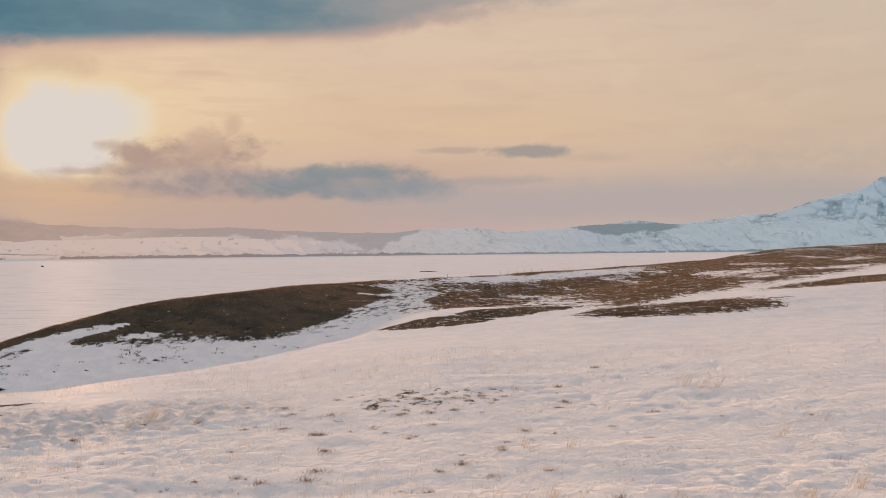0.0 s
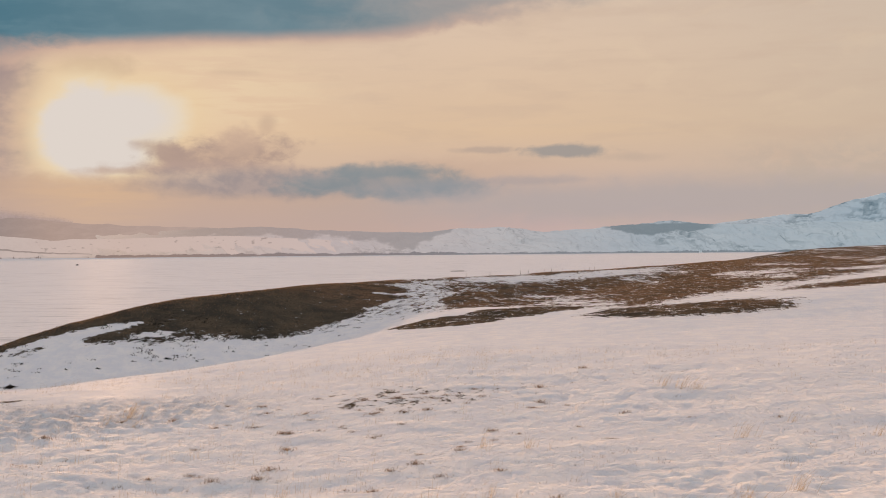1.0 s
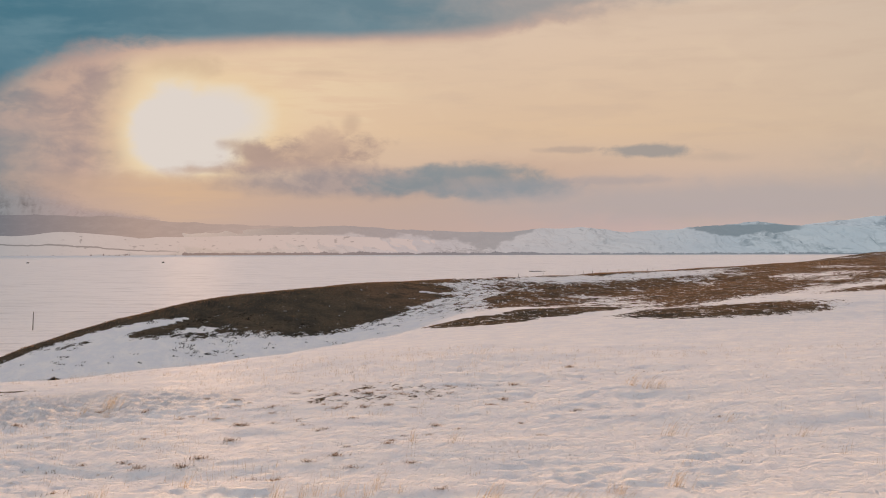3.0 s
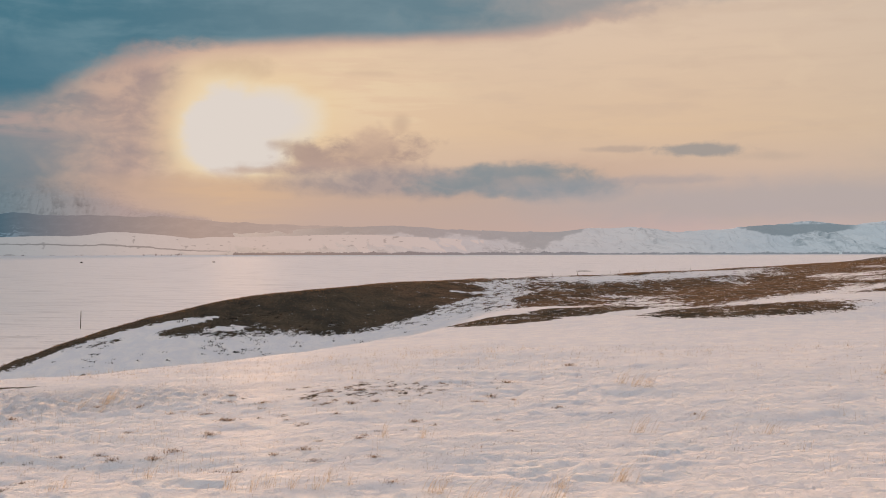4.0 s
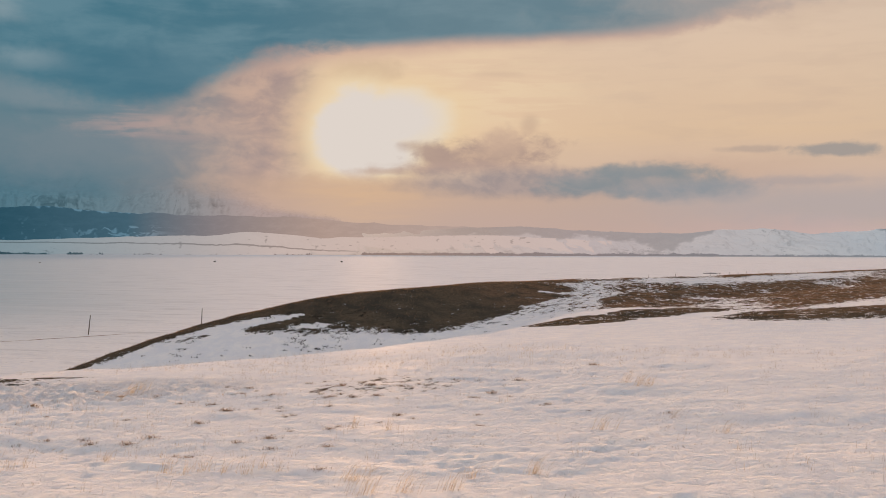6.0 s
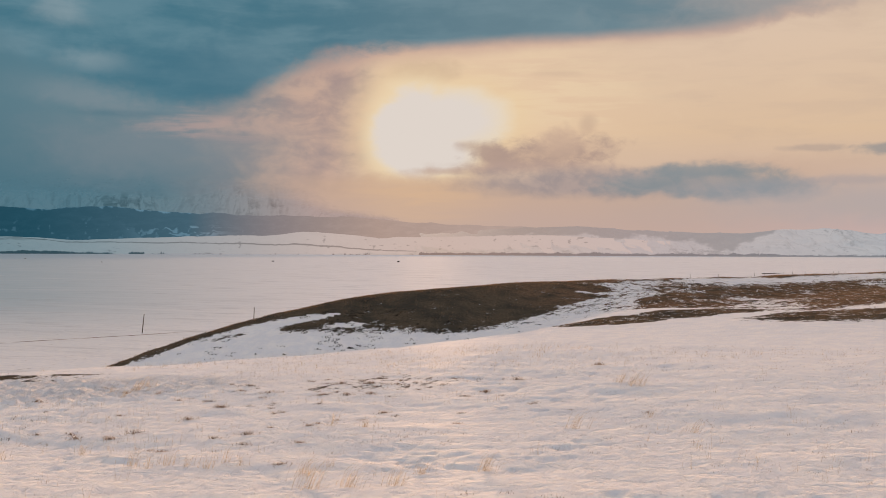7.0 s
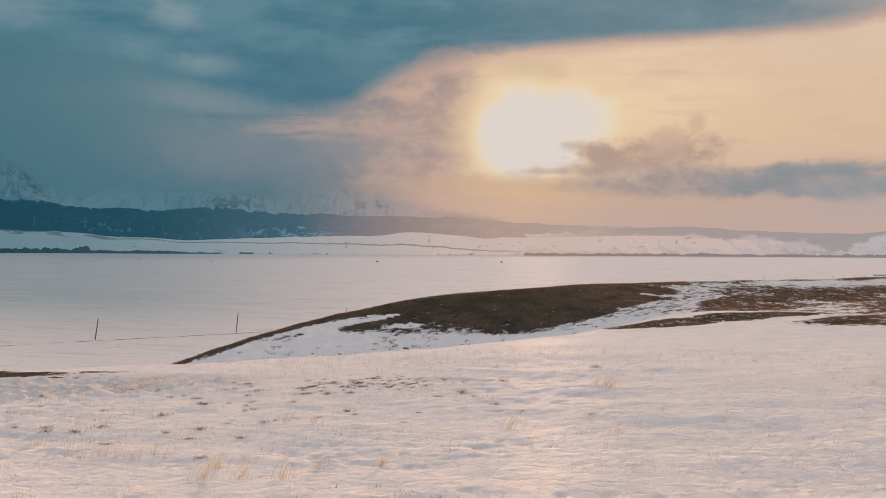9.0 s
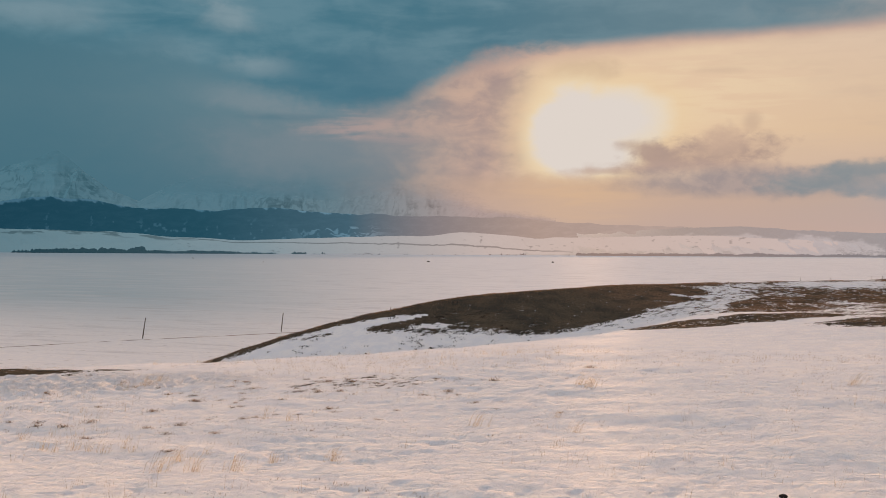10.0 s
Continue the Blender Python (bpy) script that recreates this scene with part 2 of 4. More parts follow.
def ground_material():
    m, n, s = material("snow_and_dry_grass")
    place = n.nodes.new("ShaderNodeNewGeometry").outputs["Position"]
    x, y, z = n.split(place)
    bare, stalks, clods = attribute(n, "bare"), attribute(n, "stalks"), attribute(n, "clods")
    drawn = n.vec(n.mul(x, 0.8), n.mul(y, 0.35), n.mul(z, 2.0))
    fine = n.noise(drawn, 2.2, 7, 0.75)
    coarse = n.noise(n.vec(n.mul(x, 0.4), n.mul(y, 0.22), 3.0), 1.3, 5, 0.6, 0.3)
    grain = n.noise(place, 8.0, 4, 0.6)
    drift = n.noise(n.vec(n.mul(x, 0.8), n.mul(y, 0.6), 0.0), 1.0, 5, 0.6, 0.4)
    dimple = n.noise(n.vec(n.mul(x, 2.6), n.mul(y, 1.5), 1.0), 1.0, 4, 0.55, 0.3)
    torn = n.add(n.mul(n.math("SUBTRACT", fine, 0.5), 2.5), n.add(n.mul(n.math("SUBTRACT", coarse, 0.5), 0.9), n.mul(n.math("SUBTRACT", grain, 0.5), 1.1)))
    mask = n.ramp(n.add(bare, n.mul(torn, n.ramp(bare, 0.0, 0.15, 0.4, 1.0))), 0.44, 0.58)
    crumb = n.noise(n.vec(x, n.mul(y, 0.6), z), 3.2, 6, 0.7, 0.5)
    furrow = n.math("ABSOLUTE", n.add(n.math("SUBTRACT", y, n.add(n.mul(x, 2.55), 593.2)), n.mul(n.math("SUBTRACT", n.noise(place, 0.12, 3), 0.5), 5.0)))
    furrow = n.mul(n.mul(n.ramp(furrow, 2.2, 0.9), n.mul(n.ramp(x, -190.0, -175.0), n.ramp(x, -129.0, -132.0))), n.ramp(n.noise(n.vec(n.mul(x, 0.16), n.mul(y, 0.06), 9.0), 1.0, 4, 0.65), 0.38, 0.48))
    mask = n.math("MAXIMUM", mask, n.mul(furrow, 0.95))
    snow = n.mix(n.ramp(drift, 0.35, 0.7), (0.80, 0.80, 0.83, 1), (0.90, 0.88, 0.87, 1))
    # shade in the dents: hollows of the crumb noise coloured darker and bluer
    snow = n.mix(n.mul(n.ramp(crumb, 0.50, 0.36), n.ramp(y, 150.0, 60.0, 0.0, 0.7)), snow, (0.77, 0.79, 0.83, 1))
    level = n.ramp(z, 9.0, 4.0)
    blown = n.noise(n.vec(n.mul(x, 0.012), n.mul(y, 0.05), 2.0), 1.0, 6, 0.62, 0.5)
    # cloud shade painted into the snow colour, bluer and darker leftward by bearing
    cloud_shade = n.mul(n.ramp(n.math("DEGREES", n.math("ARCTAN2", n.math("SUBTRACT", x, 10.0), y)), -19.0, -40.0), n.ramp(y, 60.0, 420.0))
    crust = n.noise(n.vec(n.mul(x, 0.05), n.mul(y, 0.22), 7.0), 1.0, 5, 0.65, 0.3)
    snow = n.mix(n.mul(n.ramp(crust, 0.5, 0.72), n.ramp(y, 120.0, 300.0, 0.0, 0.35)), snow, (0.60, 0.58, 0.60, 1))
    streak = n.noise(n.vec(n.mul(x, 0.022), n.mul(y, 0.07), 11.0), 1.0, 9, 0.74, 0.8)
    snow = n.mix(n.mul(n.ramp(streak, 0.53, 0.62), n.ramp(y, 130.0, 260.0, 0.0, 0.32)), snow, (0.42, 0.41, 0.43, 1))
    tips = n.noise(n.vec(n.mul(x, 0.5), n.mul(y, 0.25), 17.0), 1.0, 5, 0.75)
    snow = n.mix(n.mul(n.mul(n.ramp(tips, 0.6, 0.68), level), n.ramp(y, 600.0, 150.0, 0.0, 0.6)), snow, (0.24, 0.20, 0.16, 1))
    snow = n.mix(n.mul(cloud_shade, n.ramp(blown, 0.2, 0.6, 0.8, 1.0)), snow, (0.35, 0.47, 0.54, 1))
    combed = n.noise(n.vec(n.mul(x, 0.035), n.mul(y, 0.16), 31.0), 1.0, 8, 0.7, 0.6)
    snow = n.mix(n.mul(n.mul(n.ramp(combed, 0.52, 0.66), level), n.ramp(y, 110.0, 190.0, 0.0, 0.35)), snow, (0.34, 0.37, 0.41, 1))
    speck = n.ramp(n.noise(n.vec(n.mul(x, 1.0), n.mul(y, 0.7), 5.0), 3.4, 5, 0.7), 0.60, 0.72)
    snow = n.mix(n.mul(speck, n.mul(stalks, 0.55)), snow, (0.50, 0.38, 0.27, 1))
    straw = n.mix(n.ramp(n.noise(place, 0.35, 4, 0.6), 0.35, 0.65), (0.068, 0.062, 0.051, 1), (0.128, 0.101, 0.072, 1))
    straw = n.mix(n.mul(n.ramp(n.add(y, n.mul(x, 0.8)), 99.0, 112.0), n.ramp(n.noise(place, 0.5, 4, 0.6), 0.3, 0.65)), straw, (0.23, 0.145, 0.093, 1))
    straw = n.mix(n.ramp(n.noise(place, 5.0, 5, 0.7), 0.42, 0.7), straw, (0.05, 0.043, 0.033, 1))
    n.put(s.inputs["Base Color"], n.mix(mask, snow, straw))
    n.put(s.inputs["Roughness"], n.ramp(mask, 0, 1, 0.8, 0.95))
    s.inputs["Specular IOR Level"].default_value = 0.0
    n.put(s.inputs["Coat Weight"], n.mul(n.mul(n.ramp(mask, 0, 0.5, 1.0, 0.0), n.ramp(y, 150.0, 60.0, 1.0, 1.7)), n.ramp(crust, 0.35, 0.65, 0.0012, 0.0030)))
    s.inputs["Coat Roughness"].default_value = 0.42
    pits = n.ramp(n.noise(n.vec(n.mul(x, 1.5), n.mul(y, 1.25), 23.0), 1.0, 4, 0.6, 0.5), 0.48, 0.72, 0.0, -0.5)
    h = n.add(n.add(n.mul(drift, 0.5), n.mul(crumb, n.ramp(clods, 0, 1, 0.95, 2.1))), n.add(n.mul(dimple, 0.6), n.mul(grain, n.ramp(mask, 0, 1, 0.14, 0.5))))
    bump(n, s, n.add(h, n.mul(pits, n.mul(n.ramp(mask, 0, 1, 1.0, 0.0), n.ramp(y, 62.0, 40.0)))), 1.0, 0.115)
    return m


def straw_material(name, light, dark, see_through=0.45):
    m, n, s = material(name)
    info = n.nodes.new("ShaderNodeNewGeometry")
    tone = n.mix(info.outputs["Random Per Island"], light + (1,), dark + (1,))
    n.put(s.inputs["Base Color"], n.mix(n.mul(n.noise(info.outputs["Position"], 3.0, 3), 0.5), tone, dark + (1,)))
    s.inputs["Roughness"].default_value = 0.8
    s.inputs["Specular IOR Level"].default_value = 0.05
    thin = n.nodes.new("ShaderNodeBsdfTranslucent")
    n.put(thin.inputs[0], tone)
    both = n.nodes.new("ShaderNodeMixShader")
    both.inputs[0].default_value = see_through
    n.put(both.inputs[1], s.outputs[0]), n.put(both.inputs[2], thin.outputs[0])
    n.put([k for k in n.nodes if k.type == "OUTPUT_MATERIAL"][0].inputs[0], both.outputs[0])
    return m


def wood_material():
    m, n, s = material("weathered_pole_wood")
    place = n.nodes.new("ShaderNodeNewGeometry").outputs["Position"]
    x, y, z = n.split(place)
    g = n.noise(n.vec(n.mul(x, 30.0), n.mul(y, 30.0), n.mul(z, 1.5)), 1.0, 4, 0.6)
    n.put(s.inputs["Base Color"], n.mix(n.ramp(g, 0.35, 0.65), (0.06, 0.05, 0.042, 1), (0.15, 0.125, 0.10, 1)))
    s.inputs["Roughness"].default_value = 0.9
    bump(n, s, g, 0.5, 0.01)
    return m


def far_material(name, cover, air_stops, thick, thick_top=None, bite=0.0, lift=0.0, cloud=False):
    """Snow with dark woods and rock on it; the haze of kilometres of lit evening air is mixed in as emission."""
    m, n, s = material(name)
    place = n.nodes.new("ShaderNodeNewGeometry").outputs["Position"]
    x, y, z = n.split(place)
    azimuth = n.math("DEGREES", n.math("ARCTAN2", n.math("SUBTRACT", x, 10.0), y))
    crag = n.noise(n.vec(n.mul(x, 0.022), n.mul(y, 0.006), n.mul(z, 0.06)), 1.0, 5, 0.65, 0.4)
    rough = n.ramp(crag, 0.3, 0.7, 0.35, 1.3, smooth=False)
    mask = n.math("MAXIMUM", n.mul(attribute(n, "rock"), rough, clamp=True), n.mul(attribute(n, "woods"), n.ramp(crag, 0.3, 0.6, 0.93, 1.0)))
    drift = n.noise(n.vec(n.mul(x, 0.006), n.mul(y, 0.002), n.mul(z, 0.02)), 1.0, 4, 0.6)
    snow = n.mix(n.ramp(drift, 0.35, 0.65), (0.72, 0.74, 0.79, 1), (0.88, 0.88, 0.89, 1))
    n.put(s.inputs["Base Color"], n.mix(mask, snow, cover + (1,)))
    s.inputs["Roughness"].default_value = 0.8
    s.inputs["Specular IOR Level"].default_value = 0.1
    # aerial haze as emission, its colour set by bearing, dimmer over the mask
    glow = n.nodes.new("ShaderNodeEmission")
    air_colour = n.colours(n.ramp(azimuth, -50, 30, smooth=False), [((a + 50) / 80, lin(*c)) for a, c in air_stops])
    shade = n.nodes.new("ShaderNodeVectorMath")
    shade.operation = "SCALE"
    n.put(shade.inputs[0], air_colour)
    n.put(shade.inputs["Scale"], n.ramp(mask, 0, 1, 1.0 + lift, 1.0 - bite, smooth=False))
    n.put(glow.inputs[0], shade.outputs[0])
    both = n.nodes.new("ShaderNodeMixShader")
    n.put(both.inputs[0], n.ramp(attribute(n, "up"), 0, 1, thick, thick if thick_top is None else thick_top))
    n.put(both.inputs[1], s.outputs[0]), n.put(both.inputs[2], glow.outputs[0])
    out = [k for k in n.nodes if k.type == "OUTPUT_MATERIAL"][0]
    n.put(out.inputs[0], both.outputs[0])
    if cloud:  # the tops fade to transparent, standing for the cloud that hangs round them
        gone = n.nodes.new("ShaderNodeMixShader")
        tatter = n.noise(n.vec(n.mul(x, 0.004), n.mul(y, 0.002), n.mul(z, 0.012)), 1.0, 5, 0.6)
        n.put(gone.inputs[0], n.ramp(n.add(attribute(n, "up"), n.mul(n.math("SUBTRACT", tatter, 0.5), 0.9)), 0.42, 0.98))
        n.put(gone.inputs[1], both.outputs[0]), n.put(gone.inputs[2], n.nodes.new("ShaderNodeBsdfTransparent").outputs[0])
        n.put(out.inputs[0], gone.outputs[0])
    return m


GROUND = ground_material()
STRAW = straw_material("dry_straw", (0.60, 0.52, 0.42), (0.42, 0.35, 0.27))
MAT = straw_material("matted_grass", (0.33, 0.245, 0.175), (0.13, 0.10, 0.076))
TURF = straw_material("dry_turf", (0.33, 0.22, 0.135), (0.10, 0.076, 0.054), 0.5)
SCRUB = straw_material("dark_scrub", (0.055, 0.042, 0.032), (0.025, 0.022, 0.02), 0.1)
WOOD = wood_material()
# haze colours by bearing, given off by the hills themselves
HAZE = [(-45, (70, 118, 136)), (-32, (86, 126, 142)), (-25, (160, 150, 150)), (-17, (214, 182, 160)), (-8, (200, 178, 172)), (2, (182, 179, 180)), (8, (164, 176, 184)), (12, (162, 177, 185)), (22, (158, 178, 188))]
# ---------------------------------------------------------------- the lie of the land
def lattice(ix, iy, seed):
    n = (ix.astype(np.int64) * 374761393 + iy.astype(np.int64) * 668265263 + seed * 974711) & 0xFFFFFFFF
    n = ((n ^ (n >> 13)) * 1274126177) & 0xFFFFFFFF
    return ((n ^ (n >> 16)) & 0xFFFF) / 65535.0


def vnoise(x, y, seed=0):
    """Smooth noise from 0 to 1, one cell a unit."""
    ix, iy = np.floor(x), np.floor(y)
    fx, fy = x - ix, y - iy
    fx, fy = fx * fx * (3 - 2 * fx), fy * fy * (3 - 2 * fy)
    a, b = lattice(ix, iy, seed), lattice(ix + 1, iy, seed)
    c, d = lattice(ix, iy + 1, seed), lattice(ix + 1, iy + 1, seed)
    return (a + (b - a) * fx) * (1 - fy) + (c + (d - c) * fx) * fy


def fbm(x, y, seed=0, octaves=4):
    total, size, norm = 0.0, 1.0, 0.0
    for n in range(octaves):
        total = total + size * vnoise(x * 2**n + 17.3 * n, y * 2**n - 9.1 * n, seed + n)
        norm, size = norm + size, size * 0.5
    return total / norm


def step(a, b, v):
    s = np.clip((v - a) / (b - a), 0, 1)
    return s * s * (3 - 2 * s)


def glide(v, xs, ys, blur):
    """A profile through a few heights, rounded over blur metres."""
    return sum(np.interp(v + k * blur, xs, ys) for k in (-1, -0.5, 0, 0.5, 1)) / 5


def smax(a, b, k):
    return 0.5 * (a + b + np.sqrt((a - b) ** 2 + k * k))


def ridge_y(x):
    return glide(x, [-90, -60, -45, -36, -25, -11, 1, 17, 41, 70, 123, 260], [20, 52, 71.9, 97.4, 111.5, 129.1, 143.4, 170, 205, 260, 330, 420], 4)


def ridge_z(x):
    return glide(x, [-80, -62, -52, -44, -36, -32, -28, -24, -16, -4, 8, 41, 52, 60, 70, 83, 100, 123, 260],
                 [-3, 0, 3, 8.2, 13.3, 14.7, 15.75, 16.12, 16.9, 16.9, 17.2, 17.65, 17.5, 18.1, 19.0, 20.1, 20.6, 21.3, 25], 3)


def shelf_edge(y):
    return glide(y, [-60, 10, 30, 40, 45, 50, 60, 70, 80, 90, 100, 120, 150], [-110, -66, -48, -37, -29.5, -22.5, -16, -12.5, -10, -7, -4, 6, 26], 3)


def plain_z(x, y):
    r = np.hypot(x, y)
    return 0.4 + 12.9 * np.clip((r - 300) / 3900, 0, 1.05) + 0.5 * (fbm(x / 60, y / 60, 5, 3) - 0.5) * step(4000, 300, r)


def land(x, y):
    dr = ridge_y(x) - y
    front = np.sqrt(np.maximum(dr, 0) ** 2 + 49) - 7
    back = np.sqrt(np.minimum(dr, 0) ** 2 + 64) - 8
    steep = glide(x, [-40, -14, -8, 0, 60], [0.31, 0.22, 0.14, 0.08, 0.05], 3)
    knoll = ridge_z(x) - steep * front - 0.25 * back
    shelf = 15.3 + np.where(x < 0, 0.045 * x + 0.018 * np.minimum(x + 13, 0) * -1.0, (x - 0.7 * np.maximum(x - 72, 0)) * (0.028 + 0.042 * step(60, 100, y))) - 0.75 * step(42, 85, y)
    shelf = shelf + 0.5 * step(26, 12, y)
    u = shelf_edge(y) - x
    shelf = shelf - 0.44 * (np.sqrt(u * u + 9) + u) * 0.5 - 0.2 * back
    h = smax(knoll, shelf, 0.9) - 0.1
    h = h + 0.4 * np.exp(-((x / 8) ** 2) - ((y - 100) / 6.5) ** 2)
    h = h + 0.35 * (fbm(x / 14, y / 14, 2, 3) - 0.5) + 0.2 * (fbm(x / 4.5, y / 3, 3, 2) - 0.5) * step(220, 40, np.hypot(x, y))
    return smax(h, plain_z(x, y), 1.2)


def sheet(name, verts, faces, mat, smooth=True, **floats):
    me = bpy.data.meshes.new(name)
    me.from_pydata(verts.tolist() if isinstance(verts, np.ndarray) else verts, [], faces.tolist() if isinstance(faces, np.ndarray) else faces)
    me.materials.append(mat)
    for key, values in floats.items():
        a = me.attributes.new(key, "FLOAT", "POINT")
        a.data.foreach_set("value", np.asarray(values, np.float32).ravel())
    if smooth:
        me.polygons.foreach_set("use_smooth", [True] * len(me.polygons))
    me.update()
    return new(name, me)


def grid_faces(rows, cols, closed=False):
    i, j = np.meshgrid(np.arange(rows - 1), np.arange(cols if closed else cols - 1), indexing="ij")
    k = (j + 1) % cols
    return np.stack([i * cols + j, i * cols + k, (i + 1) * cols + k, (i + 1) * cols + j], -1).reshape(-1, 4)


def oval(x, y, cx, cy, rx, ry, turn=0.0):
    c, s = math.cos(radians(turn)), math.sin(radians(turn))
    a, b = (x - cx) * c + (y - cy) * s, (y - cy) * c - (x - cx) * s
    return step(1.35, 0.65, np.hypot(a / rx, b / ry))


def bare_cover(x, y):
    """0 under deep snow, 1 where the wind has laid the turf bare."""
    dr = ridge_y(x) - y
    deep = glide(x, [-60, -40, -38, -36.5, -34.5, -30.4, -29, -27, -25, -23.4, -19, -16.7, -14.5, -12.6, -10.5, -8.3, -7], [6.5, 6.5, 7.4, 8.2, 8.7, 8.8, 14, 15, 16.4, 17.2, 20.8, 22.4, 23.8, 24, 23.2, 22, 17], 0.5)
    rag = (fbm(x / 5, y / 5, 21, 4) - 0.5) * 7
    knoll = step(2.4, -2.0, dr - deep + rag * 0.35) * step(-2.5, -9.0, x + rag * 0.8 + (fbm(x / 7, y / 1.5, 23, 3) - 0.5) * 10) * step(-14, -4, dr)
    wide = np.interp(x, [-34, -32, -30, -28.4, -26.8, -26.2], [1.6, 1.9, 1.9, 1.5, 0.6, 0.02])
    tongue = step(1.3, 0.7, np.abs(dr - 9.7 - 0.08 * (x + 30) + rag * 0.1) / wide) * step(-36, -34, x) * step(-25.9, -26.3, x)
    knoll = knoll * (1 - np.maximum(tongue, 0.9 * oval(x + rag * 0.2, y + rag * 0.1, -24.7, 97.0, 2.6, 0.6, 44)))
    strip = 0.62 * oval(x + rag * 0.3, y + rag * 0.1, -32.4, 90.6, 1.6, 0.55, 50)
    knoll = np.maximum(knoll, strip)
    streak = 0.75 * fbm(x / 6, y / 13, 31, 5) + 0.25 * fbm(x / 3, y / 4, 37, 4)
    wide_ = np.maximum(x - 22, 0)
    top = step(85 + 0.55 * wide_, 35 + 0.4 * wide_, dr) * step(-14, -4, dr) * step(-4, 4, y - 109 + 1.6 * np.maximum(x - 4, 0)) * step(-4, 4, x + rag * 0.4 - 0.25 * np.maximum(y - 118, 0))
    field = np.clip(0.5 + 2.4 * (streak - 0.465 + 0.10 * top + 0.04 * step(8, 22, x)), 0, 0.82) * step(0.0, 0.35, top)
    trough = step(17, 12, dr) * step(2.5, 5.5, dr) * step(40, 20, x) * step(-9, -5, x)
    field = field * (1 - 0.75 * trough)
    crest = step(9, 2, dr) * step(-12, -4, dr) * step(-16, -8, x) * np.clip(0.5 + 2.6 * (streak - 0.40), 0, 0.9)
    spots = np.maximum.reduce([
        np.clip(1.7 * oval(x + rag * 0.2, y + rag * 0.3, -0.8, 92.0, 4.5, 4.6, 15) - 0.35, 0, 0.82), np.clip(1.6 * oval(x + rag * 0.3, y + rag * 0.6, 5.6, 98.0, 5.4, 4.0, 40) - 0.3, 0, 0.85),
        oval(x + rag * 0.4, y + rag * 0.5, 18.2, 90.0, 8.2, 7.2, 5) * 0.82, oval(x + rag * 0.4, y + rag * 0.4, 42.0, 107.0, 13.5, 6.5, 10) * 0.85,
        oval(x + rag * 0.6, y + rag, 8.0, 127.0, 10.0, 11.0, 25) * np.clip(0.52 + 2.4 * (streak - 0.45), 0.2, 0.9),
        0.34 * oval(x, y, -0.7, 39.3, 2.8, 2.6, 0), oval(x + rag * 0.15, y + rag * 0.2, -24.6, 42.4, 7.6, 2.7, 0), 0.6 * oval(x + rag * 0.2, y + rag * 0.2, -16.6, 44.2, 1.8, 0.6, 20), 0.6 * oval(x, y + rag * 0.2, -16.1, 41.2, 1.0, 0.5, 0)])
    lane = oval(x + rag * 0.3, y + rag * 0.6, 2.6, 103.6, 9.5, 2.0, 47)
    fleck = 0.39 * step(100, 110, y) * step(62, 25, dr) * step(-13, -8, x) * step(9, 2, x) * step(0.35, 0.55, streak)
    field, spots = np.maximum(field * (1 - 0.35 * lane), fleck), spots * (1 - 0.6 * lane)
    high = land(x, y) > 2.5
    return np.where(high & (y < 900), np.clip(np.maximum.reduce([knoll, field * 0.95, crest, spots * 0.95]), 0, 1), 0.0)


def relief(x, y, z, cover):
    """Wind-worked snow and rough turf, on top of the land."""
    near = step(75, 25, np.hypot(x, y)) * step(6, 14, z)
    ripple = (fbm(x / 0.7, y / 0.6, 41, 3) - 0.5) * 0.065 + (fbm(x / 2.4, y / 1.9, 44, 3) - 0.5) * 0.09
    ripple = ripple - 0.06 * step(0.58, 0.70, fbm(x / 0.42, y / 0.5, 46, 2)) * step(0.45, 0.65, fbm(x / 7, y / 6, 48, 2))
    lumps = np.maximum(fbm(x / 0.3, y / 0.36, 47, 2) - 0.47, 0) * 0.5 * oval(x, y, -14.0, 37.0, 9.0, 6.0, 20)
    return (ripple + lumps) * near * (1 - cover) + cover * (fbm(x / 0.7, y / 0.7, 50, 2) - 0.3) * 0.12 * step(260, 140, np.hypot(x, y))


# ---------------------------------------------------------------- the ground, one sheet to the horizon
MID = (10.0, -2.0)
turns = np.radians(np.concatenate([np.arange(-58, 40, 0.14), np.arange(40, 302, 4.0)]))
reach = np.concatenate([[0.02, 1.5, 3, 4.5], 6 * 1.0055 ** np.arange(0, 740), np.geomspace(355, 4920, 90)])
rr, tt = np.meshgrid(reach, turns, indexing="ij")
gx, gy = MID[0] + rr * np.sin(tt), MID[1] + rr * np.cos(tt)
gz = land(gx, gy)
cover = bare_cover(gx, gy)
gz = gz + relief(gx, gy, gz, cover)
thin = step(70, 20, np.hypot(gx + 4, gy)) * step(0.42, 0.66, fbm(gx / 6, gy / 4, 61, 3)) * step(10, 13, gz)
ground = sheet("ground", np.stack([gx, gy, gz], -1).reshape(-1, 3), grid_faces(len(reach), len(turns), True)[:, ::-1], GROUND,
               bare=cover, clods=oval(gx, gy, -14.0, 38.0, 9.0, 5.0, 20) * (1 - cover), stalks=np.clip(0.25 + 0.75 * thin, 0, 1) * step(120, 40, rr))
tagged(ground, "snow-covered steppe with wind-bared brown turf on the knolls", "ground", kind="structure")


